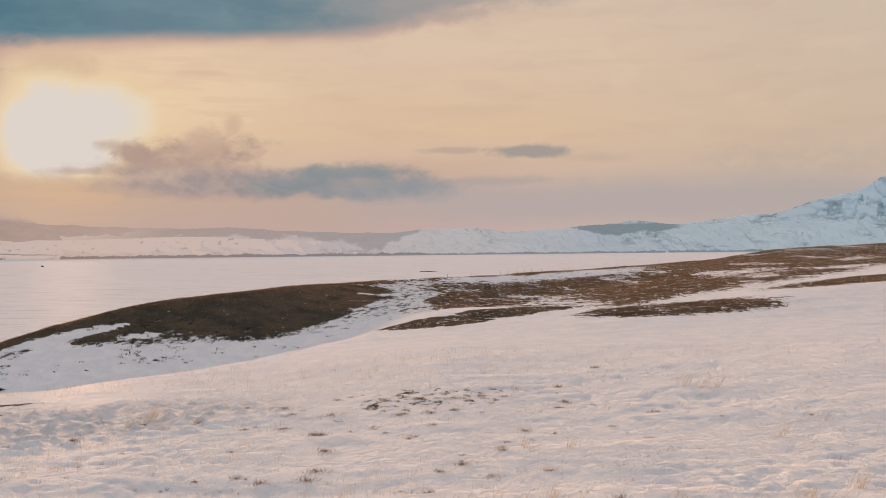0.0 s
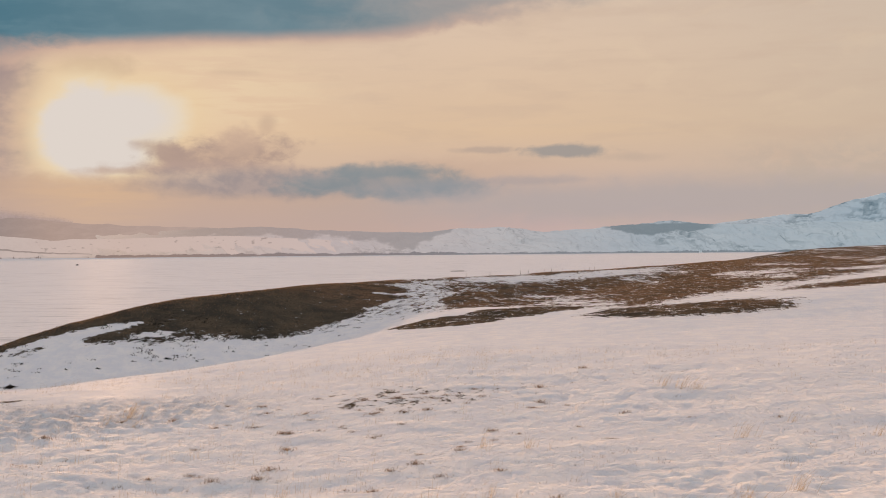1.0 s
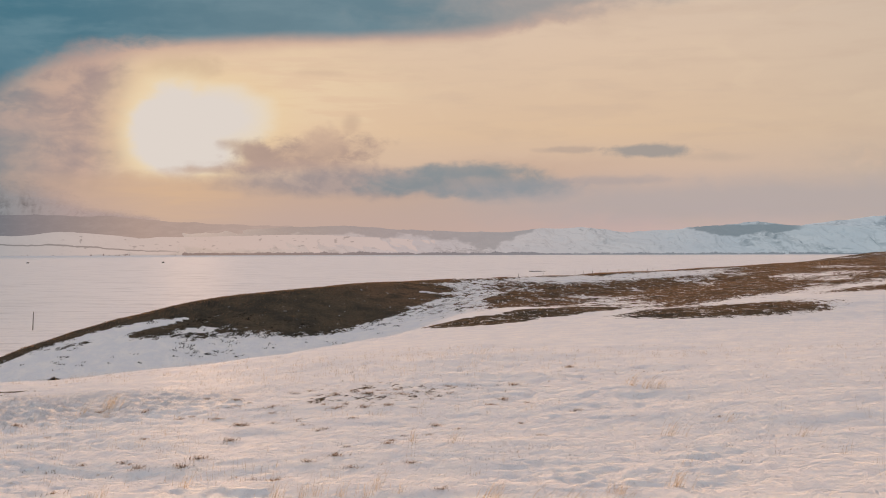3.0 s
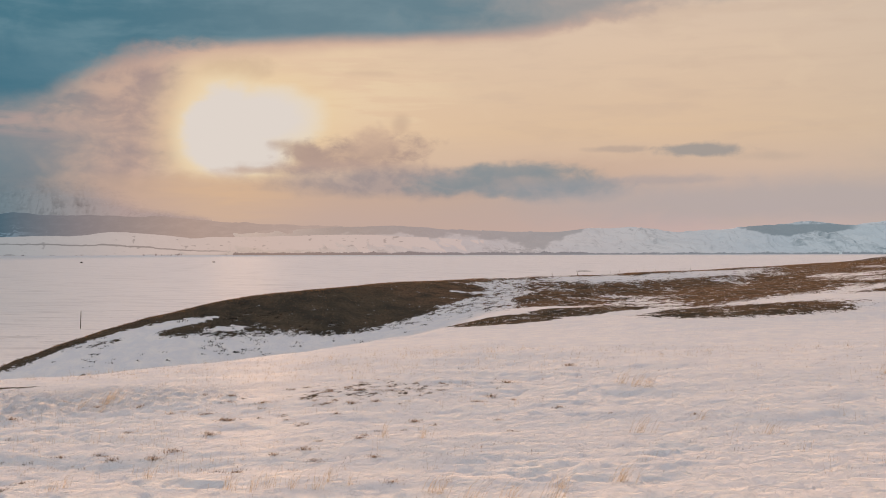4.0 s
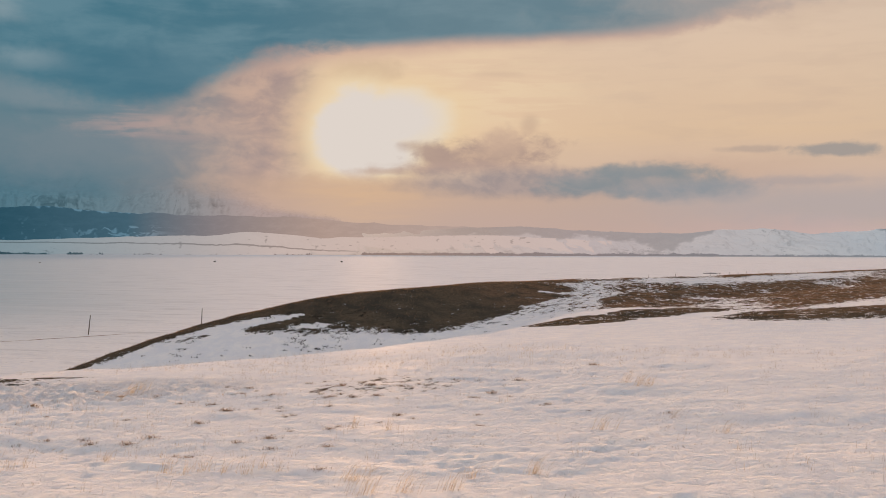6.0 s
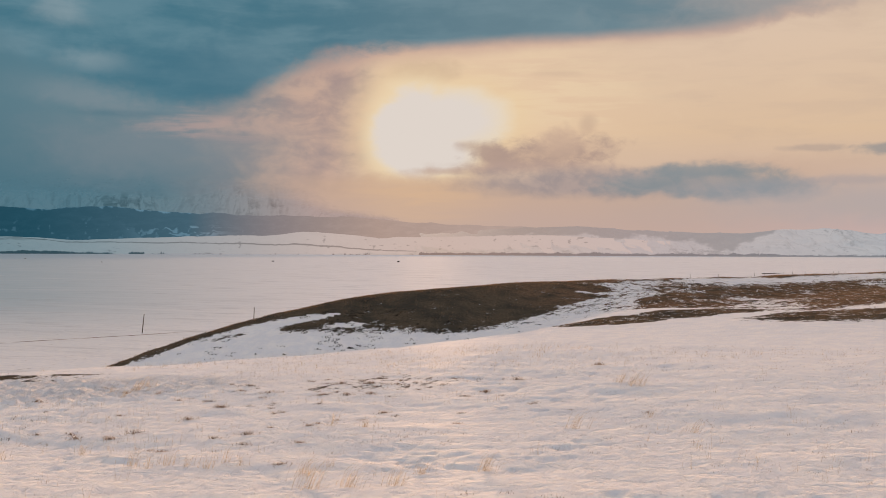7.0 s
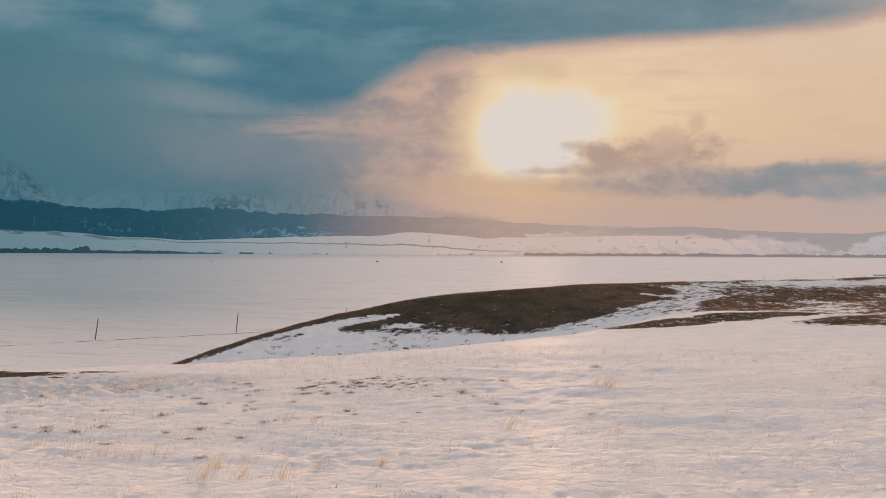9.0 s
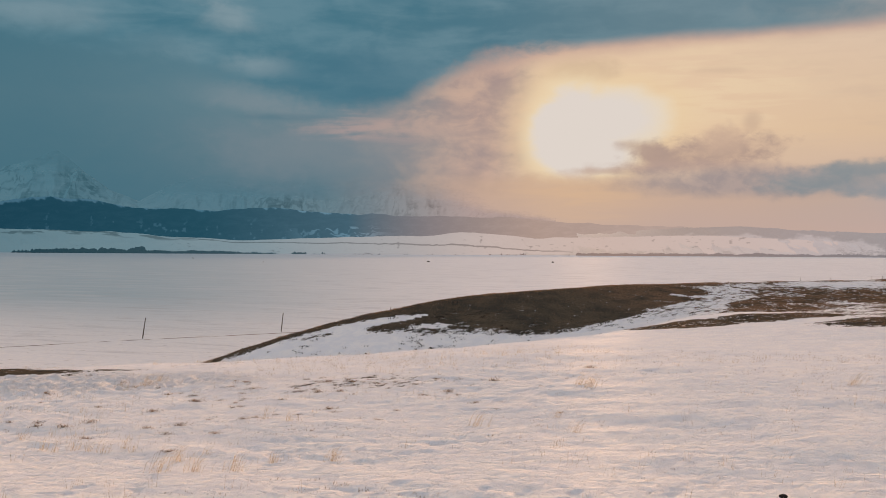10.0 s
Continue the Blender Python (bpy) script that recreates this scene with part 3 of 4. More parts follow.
# ---------------------------------------------------------------- far shore, foothills and mountains
def range_of_hills(name, label, mat, a0, a1, crest, r0, r1, foot, relief, seed, rows=72, da=0.045, sharp=1.0, woods=None, folds=0.4, freq=1.0, lean=1.0, rocky=0.4, lid=None):
    """A range seen from the plain: crest, foot and the cloud's lid give heights above the level in degrees by bearing; spurs and gullies run down from the crest."""
    angles = np.arange(a0, a1, da)
    ss, aa = np.meshgrid(np.linspace(0, 1, rows), angles, indexing="ij")
    top = np.interp(aa, *crest) + (fbm(aa * 0.9, aa * 0 + seed, seed, 5) - 0.5) * relief
    base = np.interp(aa, *foot)
    r = r0 + (r1 - r0) * ss
    q = aa * freq + ss * lean + 0.6 * (fbm(aa * 3.0, ss * 4.0, seed + 8, 3) - 0.5) + (fbm(aa * 0.8, ss * 1.6, seed + 9, 3) - 0.5) * 1.6
    spur = sum(0.5**k * (1 - np.abs(2 * vnoise(q * 2**k + 7.7 * k, ss * 1.4 * 1.7**k + aa * 0.1 + 3.1 * k, seed + 3 + k) - 1)) for k in range(5)) / 1.94
    deg = base + (top - base) * (ss**sharp + (spur - 0.5) * folds * 1.7 * ss**0.7 * (1 - ss) ** 0.5)
    z = 20 + np.tan(np.radians(deg)) * r
    # rock and brush in veins and clumps; -slope adds painted shade on right-facing sides
    slope = np.gradient(z, axis=1) / (r * np.radians(da))
    thick = step(0.38, 0.62, fbm(aa * 0.55, ss * 1.6, seed + 20, 4) + rocky - 0.5)
    vein = step(0.84, 0.99, 1 - np.abs(2 * fbm(q * 3.4, ss * 3.6 + aa * 0.3, seed + 30, 5) - 1))
    clump = step(0.53, 0.60, fbm(q * 1.6, ss * 7.0 - aa * 0.4, seed + 40, 5) + 0.3 * (rocky - 0.5)) * step(0.40, 0.54, fbm(aa * 5, ss * 12, seed + 44, 3))
    rock = np.clip(np.maximum(vein * (0.2 + 0.6 * thick), clump * thick) + 0.5 * np.clip(-slope, 0, 0.8), 0, 1) * min(1.0, rocky * 2.2) * np.interp(aa, [-22, -18, -10, 0], [1, 0.4, 0.4, 1])
    verts = np.stack([10 + r * np.sin(np.radians(aa)), r * np.cos(np.radians(aa)), z], -1)
    behind = verts[-1].copy()
    behind[:, :2] = 10 * np.array([1, 0]) + (behind[:, :2] - (10, 0)) * 1.012
    behind[:, 2] = 0
    verts = np.concatenate([verts, behind[None]])
    dark = np.zeros_like(ss) if woods is None else woods(aa, ss, deg)
    up, rock, dark = (np.concatenate([v, v[-1:]]) for v in (ss if lid is None else (deg - base) / (np.interp(aa, *lid) - base), rock, dark))
    ob = sheet(name, verts.reshape(-1, 3), grid_faces(rows + 1, len(angles)), mat, up=up, rock=rock, woods=dark)
    return tagged(ob, label, "mountains" if "mountain" in name else "hills", kind="structure")


LEVEL = ([-80, 70], [-0.14, -0.14])
# each far range from here on carries its haze as emission
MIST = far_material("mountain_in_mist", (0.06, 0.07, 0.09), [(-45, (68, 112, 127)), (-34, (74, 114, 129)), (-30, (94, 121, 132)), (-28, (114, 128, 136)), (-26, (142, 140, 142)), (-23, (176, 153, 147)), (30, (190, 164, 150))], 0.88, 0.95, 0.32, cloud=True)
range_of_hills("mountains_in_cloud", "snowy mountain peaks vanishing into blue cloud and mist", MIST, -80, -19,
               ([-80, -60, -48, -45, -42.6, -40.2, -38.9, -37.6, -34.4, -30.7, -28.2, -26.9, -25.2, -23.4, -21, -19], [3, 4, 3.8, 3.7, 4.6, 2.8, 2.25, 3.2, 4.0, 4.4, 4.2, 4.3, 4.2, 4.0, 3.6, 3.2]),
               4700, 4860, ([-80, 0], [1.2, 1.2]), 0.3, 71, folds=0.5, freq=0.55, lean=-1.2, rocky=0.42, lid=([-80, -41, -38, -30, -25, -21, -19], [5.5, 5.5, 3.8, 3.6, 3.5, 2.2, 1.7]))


def forest_cover(a, s, deg):
    """Dark trees to just under the crest, where they thin out in streaks; a few snowy clearings."""
    trees = step(1.0, 0.955, s + 0.16 * (fbm(a * 5 + s * 8, s * 5, 11, 5) - 0.5) + 0.05 * step(-38, -41, a) - 0.02)
    clearing = step(0.72, 0.76, fbm(a * 4, s * 6, 12, 4)) * step(0.75, 0.5, s)
    patches = step(0.52, 0.62, fbm(a * 2.4, s * 11, 19, 4)) * np.exp(-(((a + 29.3) / 1.5) ** 2)) * step(0.1, 0.2, s) * step(0.62, 0.5, s)
    bare = np.maximum(1 - trees, 0.7 * np.maximum(clearing * 0.6, np.minimum(2.2 * patches, 1)))
    return 1 - bare * step(-25, -29, a)


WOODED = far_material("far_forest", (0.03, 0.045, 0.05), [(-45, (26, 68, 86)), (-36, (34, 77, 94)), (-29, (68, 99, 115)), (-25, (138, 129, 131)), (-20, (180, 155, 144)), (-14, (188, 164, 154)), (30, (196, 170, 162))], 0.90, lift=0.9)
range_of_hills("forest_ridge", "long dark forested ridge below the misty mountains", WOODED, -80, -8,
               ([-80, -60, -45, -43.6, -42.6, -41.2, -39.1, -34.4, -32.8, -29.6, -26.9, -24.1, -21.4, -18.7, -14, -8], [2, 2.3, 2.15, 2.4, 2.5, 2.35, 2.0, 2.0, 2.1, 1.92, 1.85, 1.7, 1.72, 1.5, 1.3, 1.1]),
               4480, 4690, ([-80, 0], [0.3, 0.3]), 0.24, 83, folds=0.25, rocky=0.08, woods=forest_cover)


def foothill_cover(a, s, deg):
    """A hedge-like line of trees across the snow, and ragged wood ends near the top."""
    line = step(0.045, 0.02, np.abs(s - 0.35 + 0.0376 * (a + 21.4))) * step(-38, -36, a) * step(-17, -20, a)
    ends = step(0.5, 0.62, fbm(a * 1.6, s * 8, 33, 4)) * step(0.72, 0.85, s) * step(-35, -38, a)
    dots = step(0.70, 0.76, fbm(a * 5, s * 11, 35, 4)) * step(0.5, 0.6, fbm(a * 0.7, s * 2, 36, 2)) * 0.6
    return np.maximum.reduce([0.85 * line, 0.8 * ends, dots])


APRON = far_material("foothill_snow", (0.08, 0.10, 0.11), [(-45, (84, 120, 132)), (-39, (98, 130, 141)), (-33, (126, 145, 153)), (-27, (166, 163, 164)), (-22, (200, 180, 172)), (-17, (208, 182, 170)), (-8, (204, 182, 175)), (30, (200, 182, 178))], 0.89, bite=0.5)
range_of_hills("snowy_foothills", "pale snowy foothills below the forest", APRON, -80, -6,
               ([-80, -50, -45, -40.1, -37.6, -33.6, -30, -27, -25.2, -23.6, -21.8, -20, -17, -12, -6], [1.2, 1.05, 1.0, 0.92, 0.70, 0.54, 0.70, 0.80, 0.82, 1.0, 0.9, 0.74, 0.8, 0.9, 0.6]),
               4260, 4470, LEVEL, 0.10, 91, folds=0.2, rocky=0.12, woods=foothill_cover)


def hill_woods(a, s, deg):
    """Grey woods above a wandering snow line, filling one valley, and one broad patch under a rounded top."""
    line = np.interp(a, [-23, -15.6, -15, -14.3, -13.4, -12.2, -11, -9.4, -8.4, -7.2, -6.2, -5, -4, -3.2, -2.7, -2.1, -1.3, -0.5], [0.7, 0.7, 0.6, 0.42, 0.8, 0.92, 0.88, 0.8, 0.7, 0.98, 0.78, 0.5, 0.22, 0.05, 0.45, 0.8, 1.0, 1.6])
    upper = step(-0.10, 0.12, deg - line + 0.55 * (fbm(a * 1.8, deg * 4, 14, 4) - 0.5)) * step(0.0, -1.0, a) * step(-18.0, -12.5, a)
    low = np.interp(a, [5.9, 6.6, 7.4, 8.2, 9.2, 10.4, 11.4], [1.2, 1.0, 0.88, 0.72, 0.88, 0.92, 1.1])
    patch = step(-0.03, 0.05, deg - low + 0.2 * (fbm(a * 2.5, deg * 5, 15, 4) - 0.5)) * step(1.36, 1.28, deg + 0.1 * (fbm(a * 3, deg * 6, 16, 3) - 0.5)) * step(5.8, 6.4, a) * step(11.6, 10.8, a)
    scatter_ = step(0.68, 0.74, fbm(a * 4, deg * 14, 18, 4)) * step(0.5, 0.6, fbm(a * 0.5, deg * 2, 17, 2)) * 0.6 * step(0.7, 0.3, deg)
    return np.maximum.reduce([0.62 * upper, 0.95 * patch, scatter_])


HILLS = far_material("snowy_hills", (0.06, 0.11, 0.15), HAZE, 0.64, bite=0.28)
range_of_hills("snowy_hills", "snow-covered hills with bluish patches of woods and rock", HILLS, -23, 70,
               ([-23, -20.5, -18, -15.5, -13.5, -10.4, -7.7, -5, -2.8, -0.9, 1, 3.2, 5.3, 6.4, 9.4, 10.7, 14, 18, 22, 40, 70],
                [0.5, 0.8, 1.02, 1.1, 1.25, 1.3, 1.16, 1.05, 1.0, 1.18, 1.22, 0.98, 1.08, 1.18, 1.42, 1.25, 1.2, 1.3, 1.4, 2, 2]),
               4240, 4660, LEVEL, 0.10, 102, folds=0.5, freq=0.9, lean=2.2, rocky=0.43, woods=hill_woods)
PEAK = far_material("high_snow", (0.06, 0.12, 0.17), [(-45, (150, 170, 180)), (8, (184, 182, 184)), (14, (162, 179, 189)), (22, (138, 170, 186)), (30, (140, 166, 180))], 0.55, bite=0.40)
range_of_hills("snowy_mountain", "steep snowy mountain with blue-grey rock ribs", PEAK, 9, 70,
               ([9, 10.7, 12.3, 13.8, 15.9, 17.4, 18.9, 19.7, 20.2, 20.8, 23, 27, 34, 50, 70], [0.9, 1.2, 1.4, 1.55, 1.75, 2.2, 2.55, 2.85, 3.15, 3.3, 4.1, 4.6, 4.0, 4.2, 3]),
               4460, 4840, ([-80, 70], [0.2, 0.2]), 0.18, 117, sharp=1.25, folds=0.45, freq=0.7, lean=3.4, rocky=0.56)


def far_woods(name, label, a0, a1, r, height, count, mat, seed, keep=0.0):
    """A belt of bare trees on the far shore, each a small ragged crown."""
    rng = np.random.default_rng(seed)
    verts, faces = [], []
    for k in range(count):
        a = rng.uniform(a0, a1)
        if fbm(np.array([a * 1.5]), np.array([seed * 1.0]), seed, 3)[0] < keep:
            continue
        rad = r + rng.uniform(-60, 60)
        x, y = 10 + rad * math.sin(radians(a)), rad * math.cos(radians(a))
        z = float(plain_z(np.array([x]), np.array([y]))[0]) - 1.0
        h, wide = height * rng.uniform(0.45, 1.15) * (0.4 + 1.1 * fbm(np.array([a * 2.3]), np.array([seed + 0.5]), seed + 1, 3)[0]), height * rng.uniform(0.16, 0.5)
        base = len(verts)
        for i in range(5):
            t = i * math.tau / 5 + rng.uniform(0, 1)
            verts.append((x + wide * math.cos(t), y + wide * math.sin(t), z + h * rng.uniform(0.25, 0.6)))
        verts += [(x, y, z), (x + rng.uniform(-1, 1), y, z + h)]
        for i in range(5):
            j = (i + 1) % 5
            faces += [(base + i, base + j, base + 6), (base + j, base + i, base + 5)]
    ob = sheet(name, verts, faces, mat, smooth=False, up=[0] * len(verts), rock=[0] * len(verts), woods=[1] * len(verts))
    return tagged(ob, label, "trees", kind="stuff")


# the trees glow in their haze colour, painted in as emission
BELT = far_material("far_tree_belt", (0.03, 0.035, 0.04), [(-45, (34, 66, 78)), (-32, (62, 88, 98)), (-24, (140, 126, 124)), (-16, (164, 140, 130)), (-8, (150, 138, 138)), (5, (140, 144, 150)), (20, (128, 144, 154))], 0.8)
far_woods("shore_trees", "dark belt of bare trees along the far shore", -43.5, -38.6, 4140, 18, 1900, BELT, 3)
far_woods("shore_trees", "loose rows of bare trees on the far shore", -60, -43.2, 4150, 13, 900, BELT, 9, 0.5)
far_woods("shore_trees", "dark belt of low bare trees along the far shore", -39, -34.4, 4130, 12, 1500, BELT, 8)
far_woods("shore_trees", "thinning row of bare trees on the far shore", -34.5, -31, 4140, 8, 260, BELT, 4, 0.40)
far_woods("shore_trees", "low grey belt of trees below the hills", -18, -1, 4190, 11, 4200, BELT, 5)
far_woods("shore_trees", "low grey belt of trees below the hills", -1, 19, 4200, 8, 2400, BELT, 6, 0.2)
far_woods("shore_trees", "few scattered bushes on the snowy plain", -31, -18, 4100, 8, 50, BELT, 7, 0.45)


# ---------------------------------------------------------------- poles, scrub and dry grass
def ground_at(x, y):
    x, y = np.array([float(x)]), np.array([float(y)])
    z = land(x, y)
    return float((z + relief(x, y, z, bare_cover(x, y)))[0])


def part(name, mesh, parent, label="", kind=""):
    ob = sheet(name, *mesh, smooth=False)
    ob.parent = parent
    return tagged(ob, label, kind=kind)


def blades(rng, count, spread, tall, wide, lean, low=0.5, drift=0.1):
    """A tuft of dry blades: thin bent strips growing from one spot."""
    verts, faces = [], []
    for k in range(count):
        t, d = rng.uniform(0, math.tau), spread * abs(rng.normal(0, 0.6))
        x, y = d * math.cos(t), d * math.sin(t)
        h = tall * rng.uniform(low, 1.0)
        lx, ly = rng.uniform(-lean, lean) * h + drift * h, rng.uniform(-lean, lean) * h
        a = rng.uniform(0, math.pi)
        wx, wy = wide * math.cos(a) * 0.5, wide * math.sin(a) * 0.5
        b = len(verts)
        verts += [(x - wx, y - wy, -0.05), (x + wx, y + wy, -0.05), (x + lx * 0.4 + wx * 0.8, y + ly * 0.4 + wy * 0.8, h * 0.6),
                  (x + lx * 0.4 - wx * 0.8, y + ly * 0.4 - wy * 0.8, h * 0.6), (x + lx, y + ly, h)]
        faces += [(b, b + 1, b + 2, b + 3), (b + 3, b + 2, b + 4)]
    return verts, faces


def tuft(name, label, group, mat, seed, blade="foliage", category="grass", **shape):
    """A tuft: its rooted base and the blades that stand in it."""
    rng = np.random.default_rng(seed)
    ob = tagged(new(name), label, category, group)
    verts, faces = blades(rng, **shape)
    part(blade, (verts, faces, mat), ob, kind="stuff")
    wide = shape["spread"] * (0.35 if category == "bush" else 1.1)
    ring = [(wide * rng.uniform(0.6, 1.0) * math.cos(t), wide * rng.uniform(0.6, 1.0) * math.sin(t), -0.09) for t in np.linspace(0, math.tau, 12)[:-1]]
    part("root_mat", (ring + [(0, 0, 0.02)], [(i, (i + 1) % 11, 11) for i in range(11)], mat), ob)
    return ob


def scatter(models, places, seed, low=0.8, high=1.2, swing=50):
    """Sets a copy of one of the models at each place; the models themselves take the first places."""
    rng = np.random.default_rng(seed)
    for k, (x, y) in enumerate(places):
        size = rng.uniform(low, high)
        m = pose(x, y, ground_at(x, y) - 0.02, 0, 0, rng.uniform(-swing, swing))
        ob = models[k] if k < len(models) else copy_thing(models[k % len(models)], m)
        ob.matrix_basis = m @ Matrix.Diagonal((size, size, size, 1))


TALL = [(-9.3, 37.4), (-9.6, 36.0), (-8.4, 34.9), (7.8, 22.3), (10.0, 31.1), (-9.1, 36.8), (-9.5, 38.3), (5.1, 19.6), (4.2, 21.4),
        (5.8, 19.9), (6.6, 20.2), (17.0, 41.5), (8.3, 29.3), (11.4, 28.6), (8.5, 38.9), (8.0, 39.5), (8.8, 38.2)]
# smaller wisps nearer the flight line
WISPS = [(0.2, 21.4), (0.7, 21.3), (1.4, 21.7), (1.9, 21.6), (2.5, 22.0), (4.4, 21.3), (4.4, 22.3), (1.9, 28.6), (6.7, 21.6), (-3.4, 21.3), (-3.4, 21.9), (-2.1, 23.1), (0.9, 21.7), (2.0, 22.3), (3.0, 28.2), (6.6, 21.7), (7.8, 22.3)]
CLUMPS = [(-10.3, 32.8), (-4.7, 36.5), (-7.4, 35.8), (-11.3, 38.3), (-3.4, 32.6), (-2.6, 32.8), (-1.6, 32.3), (-1.9, 38.8), (-1.2, 36.7),
          (-2.9, 26.7), (-4.0, 25.7), (-0.3, 23.6), (-3.0, 29.7), (2.9, 31.0), (4.6, 36.6), (0.3, 35.9), (2.3, 25.6), (1.0, 25.2), (4.0, 41.3),
          (6.0, 47.1), (1.4, 28.3), (9.9, 31.9), (-3.0, 25.7), (1.4, 28.9), (-3.6, 32.7), (-2.0, 33.4), (-0.4, 35.6), (-0.3, 33.0), (0.4, 26.6),
          (-12.1, 32.8), (-0.1, 25.8), (3.8, 37.5), (2.2, 31.9)]
tall_models = [tuft("straw_tuft", "tall pale straw stalks standing in the snow", "straw tufts in the snow", STRAW, 200 + k,
                    count=40, spread=0.28, tall=0.56, wide=0.006, lean=0.28, low=0.25, drift=0.8) for k in range(3)]
scatter(tall_models, TALL, 5, 0.7, 1.25, 18)
wisp_models = [tuft("straw_wisp", "thin wisp of pale straw with a brown base in the snow", "straw wisps in the snow", STRAW, 230 + k,
                    count=26, spread=0.22, tall=0.42, wide=0.006, lean=0.35, low=0.2, drift=0.45) for k in range(3)]
scatter(wisp_models, WISPS, 9, 0.7, 1.15, 30)
clump_models = [tuft("grass_clump", "low brown clump of matted dry grass in the snow", "grass clumps in the snow", MAT, 300 + k,
                     count=110, spread=0.27, tall=0.14, wide=0.009, lean=1.5, low=0.15) for k in range(4)]
scatter(clump_models, CLUMPS, 6, 0.6, 1.15)
# where the snow has been pawed away the grass shows more thickly
dig = np.random.default_rng(77)
for k in range(76):
    x, y = (dig.normal(-0.7, 1.7), dig.normal(39.3, 1.7)) if k < 34 else (dig.normal(-1.2, 2.8), dig.normal(36.0, 2.6)) if k < 58 else (dig.normal(-1.0, 4.5), dig.normal(28.5, 4.0))
    size = dig.uniform(0.3, 0.8)
    m = pose(x, y, ground_at(x, y) - 0.02, 0, 0, dig.uniform(0, 360))
    copy_thing(clump_models[k % 4], m).matrix_basis = m @ Matrix.Diagonal((size * dig.uniform(0.8, 2.2), size, size, 1))


def scrub(seed, wide, tall):
    ob = tuft("scrub_bush", "low dark scrub poking out of the snowy hollow", "scrub in the hollow", SCRUB, seed, "foliage", "bush",
              count=320, spread=wide, tall=tall, wide=0.05, lean=1.3, low=0.1)
    for v in ob.children[0].data.vertices:
        x, y, z = v.co
        d = math.hypot(x, y) / wide
        v.co = (x * (0.5 + d * 0.6), y * 0.7, z * max(0.25, 1.2 - d) - (0.25 if z < 0 else 0))
    return ob


scrub_models = [scrub(400, 0.4, 0.5), scrub(401, 0.5, 0.35)]
scatter(scrub_models, [(-29.9, 81.8), (-28.9, 81.0), (-31.2, 82.9), (-30.7, 80.9)], 7, 0.75, 1.0)
scatter([copy_thing(m, Matrix()) for m in scrub_models], [(-17.8, 91.2), (-24.6, 90.2), (-22.4, 91.8), (-26.5, 87.6), (-12.0, 97.5), (-28.6, 86.8), (-20.1, 92.0)], 8, 0.25, 0.5)


def stone(x, y, size):
    bm = bmesh.new()
    bmesh.ops.create_icosphere(bm, subdivisions=2, radius=size)
    for v in bm.verts:
        v.co *= 0.8 + 0.4 * noise.noise(v.co * 2.3 / size)
        v.co.z *= 0.6
    me = bpy.data.meshes.new("stone")
    bm.to_mesh(me)
    bm.free()
    me.materials.append(SCRUB)
    ob = tagged(new("stone", me), "small dark stone lying in the snow", "stone")
    ob.matrix_basis = pose(x, y, ground_at(x, y) + size * 0.2)


stone(17.8, 21.0, 0.1)


def pole(x, y, tall, lean, turn, name="fence_pole", label="thin weathered wooden pole leaning in the snowy plain", group="poles on the plain", slim=0.9):
    """A thin tapering pole with a worn, slanted top."""
    bm = bmesh.new()
    rings = []
    for k, (h, r) in enumerate([(-0.6, 0.15), (0.0, 0.145), (tall * 0.35, 0.13), (tall * 0.7, 0.115), (tall * 0.97, 0.105), (tall, 0.07)]):
        ring = []
        for i in range(10):
            t = i * math.tau / 10
            rr_ = r * slim * (1 + 0.07 * math.sin(3 * t + k))
            ring.append(bm.verts.new((rr_ * math.cos(t), rr_ * math.sin(t), h + (0.05 * math.cos(t) if k > 3 else 0))))
        rings.append(ring)
    for a, b in zip(rings, rings[1:]):
        for i in range(10):
            bm.faces.new((a[i], a[(i + 1) % 10], b[(i + 1) % 10], b[i]))
    bm.faces.new(rings[-1])
    me = bpy.data.meshes.new(name)
    bm.to_mesh(me)
    bm.free()
    me.materials.append(WOOD)
    ob = tagged(new(name, me), label, "pole", group)
    ob.matrix_basis = pose(x, y, ground_at(x, y), 0, lean, turn)


pole(-152.0, 214.6, 4.7, 8.0, 25)
pole(-138.5, 251.3, 4.7, 6.0, 20)
pole(-128.2, 290.7, 4.6, 2.0, 20)
for k, x in enumerate((0.6, 3.6, 7.8, 9.0, 10.3, 11.4, 12.5, 14.2, 18.0, 18.8, 19.7)):
    pole(x, float(ridge_y(x)) + 5.5, 0.75, (k * 5 % 7 - 3) * 1.2, 40 * k, "fence_post", "thin weathered fence post behind the bare crest", "fence posts along the crest", 0.18)


def far_bush(x, y, size):
    ob = tuft("lone_bush", "lone dark bush on the wide snowy plain", "bushes on the plain", SCRUB, int(-x), "foliage", "bush",
              count=140, spread=0.5, tall=0.6, wide=0.12, lean=0.8, low=0.3)
    ob.matrix_basis = pose(x, y, ground_at(x, y)) @ Matrix.Diagonal((size, size, size, 1))
    return ob


for bearing, far, size in ((-33.2, 1750, 2.0), (-25.3, 1900, 3.2), (-19.3, 1900, 3.4), (-36.5, 2300, 2.4)):
    far_bush(21 + far * math.sin(radians(bearing)), far * math.cos(radians(bearing)), size)
bank = far_bush(-16, 1080, 1.0)
tagged(bank, "long low strip of reeds on the snowy plain", "reeds", "bushes on the plain")
bank.matrix_basis = bank.matrix_basis @ Matrix.Diagonal((13, 6, 1.3, 1))


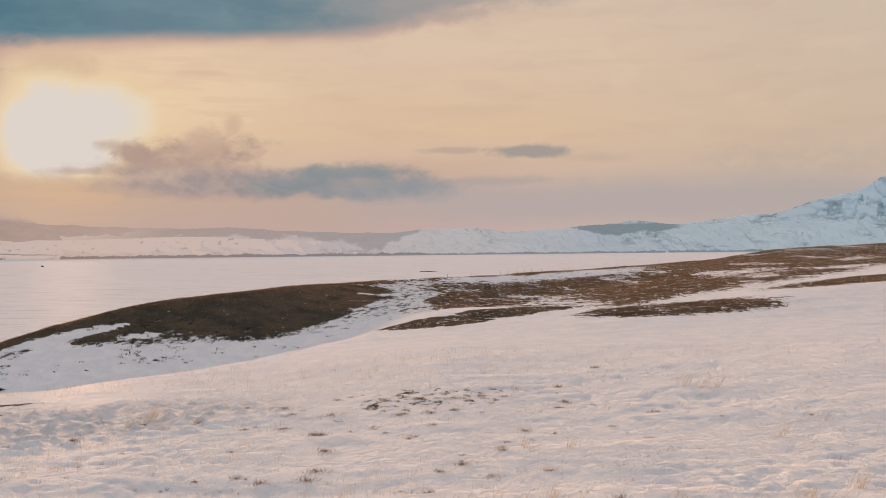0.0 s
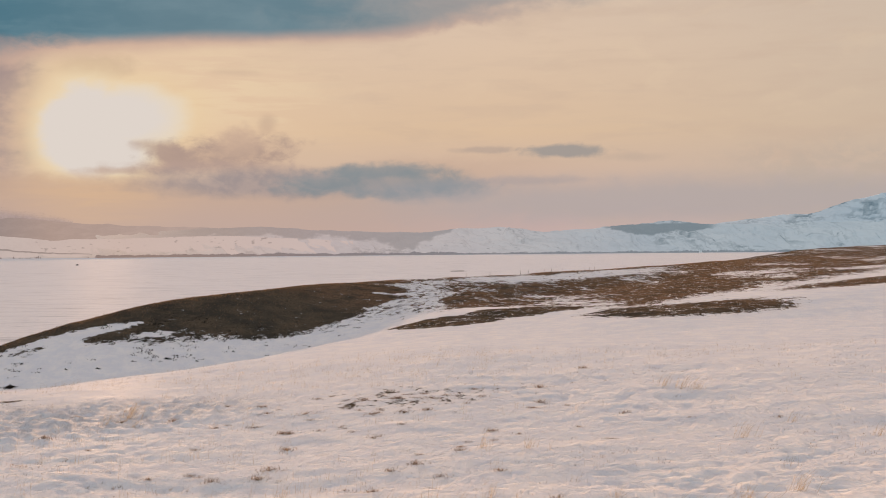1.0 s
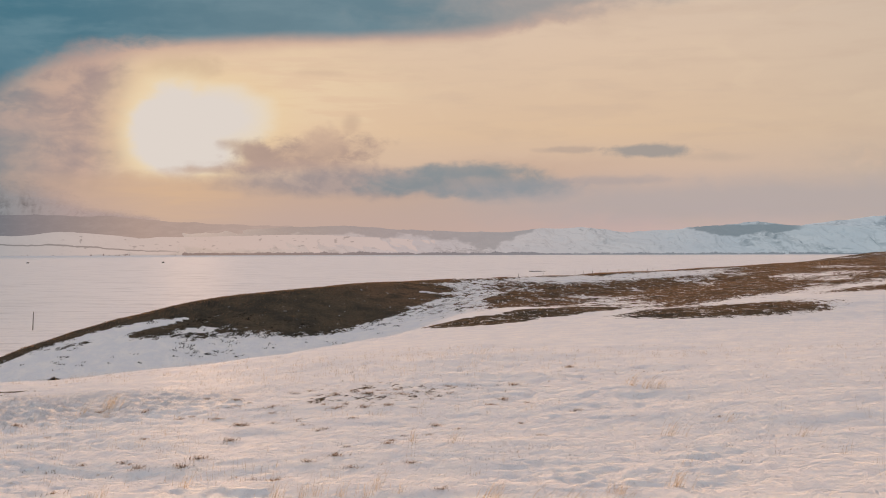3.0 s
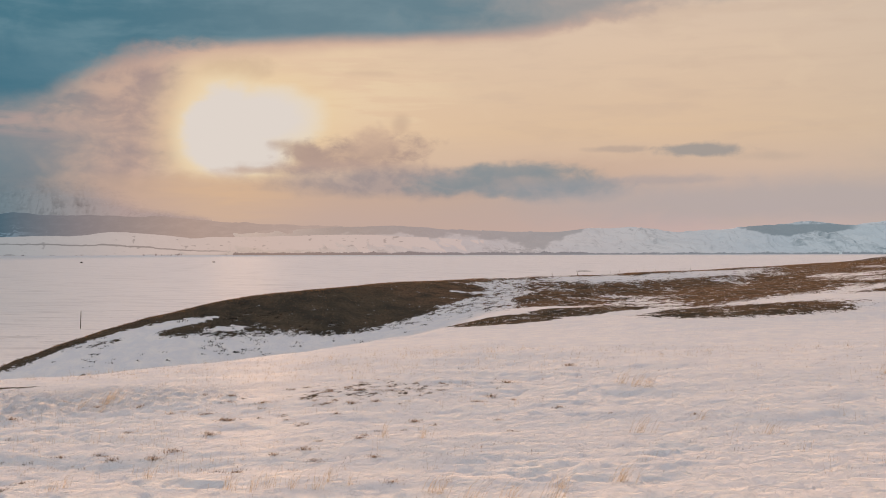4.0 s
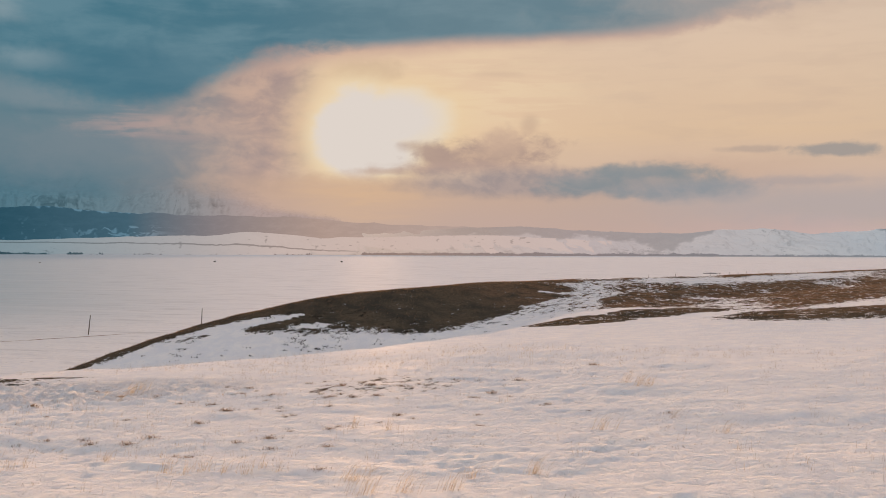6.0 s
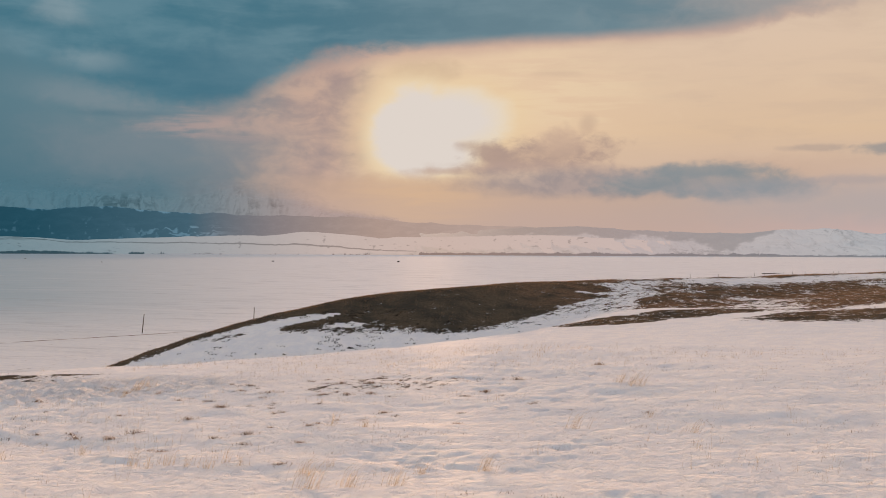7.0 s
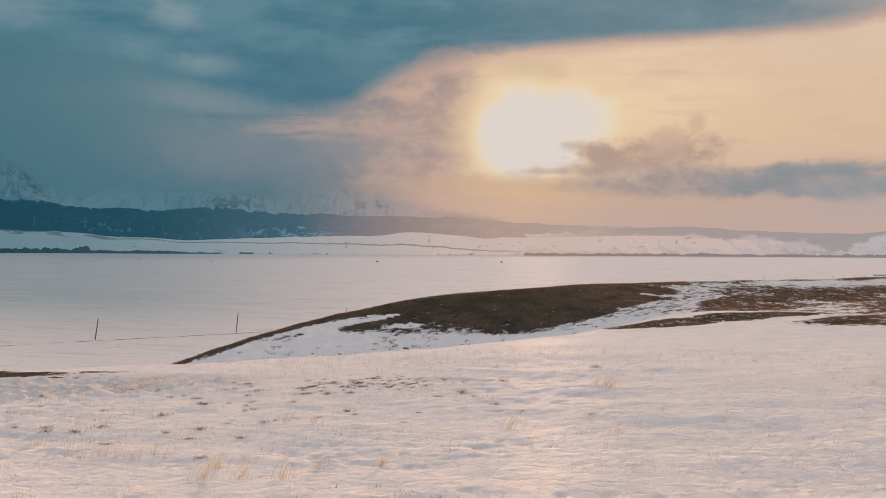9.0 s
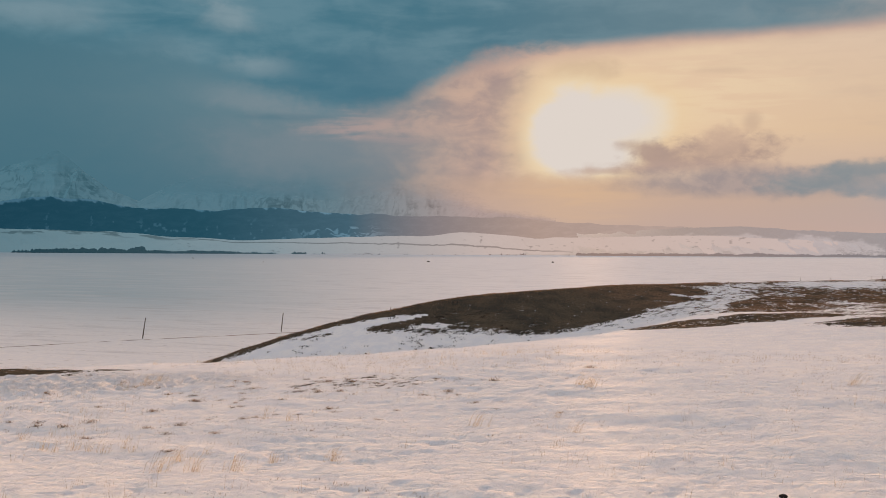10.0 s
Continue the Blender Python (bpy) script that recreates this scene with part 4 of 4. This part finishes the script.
# ---------------------------------------------------------------- grass past counting
def meadow(name, label, mat, seed, x0, x1, y0, y1, tries, want, count, spread, tall, wide, lean):
    rng = np.random.default_rng(seed)
    xs, ys = rng.uniform(x0, x1, tries), rng.uniform(y0, y1, tries)
    ok = rng.uniform(0, 1, tries) < want(xs, ys)
    xs, ys = xs[ok], ys[ok]
    zs = land(xs, ys)
    n = len(xs)
    xs, ys, zs = (np.repeat(v, count) for v in (xs, ys, zs))
    k = len(xs)
    xs, ys = xs + rng.normal(0, spread, k), ys + rng.normal(0, spread, k)
    h, a = tall * rng.uniform(0.4, 1.0, k), rng.uniform(0, math.pi, k)
    lx, ly = (rng.uniform(-1, 1, k) + 0.3) * lean * h, rng.uniform(-1, 1, k) * lean * h
    wx, wy = wide * np.cos(a) * 0.5, wide * np.sin(a) * 0.5
    v = np.stack([np.stack([xs - wx, ys - wy, zs - 0.06], -1), np.stack([xs + wx, ys + wy, zs - 0.06], -1), np.stack([xs + lx, ys + ly, zs + h], -1)], 1)
    ob = sheet(name, v.reshape(-1, 3), np.arange(3 * k).reshape(-1, 3), mat, smooth=False)
    return tagged(ob, label, "grass", kind="stuff")


meadow("dry_turf", "short brown dry grass on the wind-bared knolls", TURF, 11, -52, 62, 70, 215, 230000,
       lambda x, y: step(0.50, 0.90, bare_cover(x, y)) * np.where(x < -6, 0.35 + 0.65 * step(13, 5, ridge_y(x) - y), 0.3 + 0.35 * step(40, 15, ridge_y(x) - y)), 4, 0.12, 0.15, 0.04, 0.6)
meadow("scrub_tips", "small dark tips of scrub on the snowy flank of the knoll", SCRUB, 14, -40, -8, 84, 106, 9000,
       lambda x, y: step(9, 0, ridge_y(x) - y - np.interp(x, [-40, -34, -30, -25, -19, -12, -8], [5, 9, 13, 16.4, 21, 24, 22])) * step(0.5, 0.72, fbm(x / 1.2, y / 2.0, 88, 4)) * 0.45, 9, 0.16, 0.09, 0.10, 1.6)
meadow("straw_stalks", "thin scattered straw stalks in the snow", STRAW, 12, -26, 32, 13, 62, 9000,
       lambda x, y: step(0.45, 0.75, fbm(x / 7, y / 5, 61, 3)) * 0.5 + 0.04, 6, 0.10, 0.34, 0.006, 0.35)
meadow("grass_specks", "small brown grass tips just showing through the snow", MAT, 13, -26, 30, 15, 60, 9000,
       lambda x, y: step(0.5, 0.7, fbm(x / 5, y / 3, 65, 4)) * 0.45 + 0.03, 9, 0.09, 0.06, 0.012, 1.2)
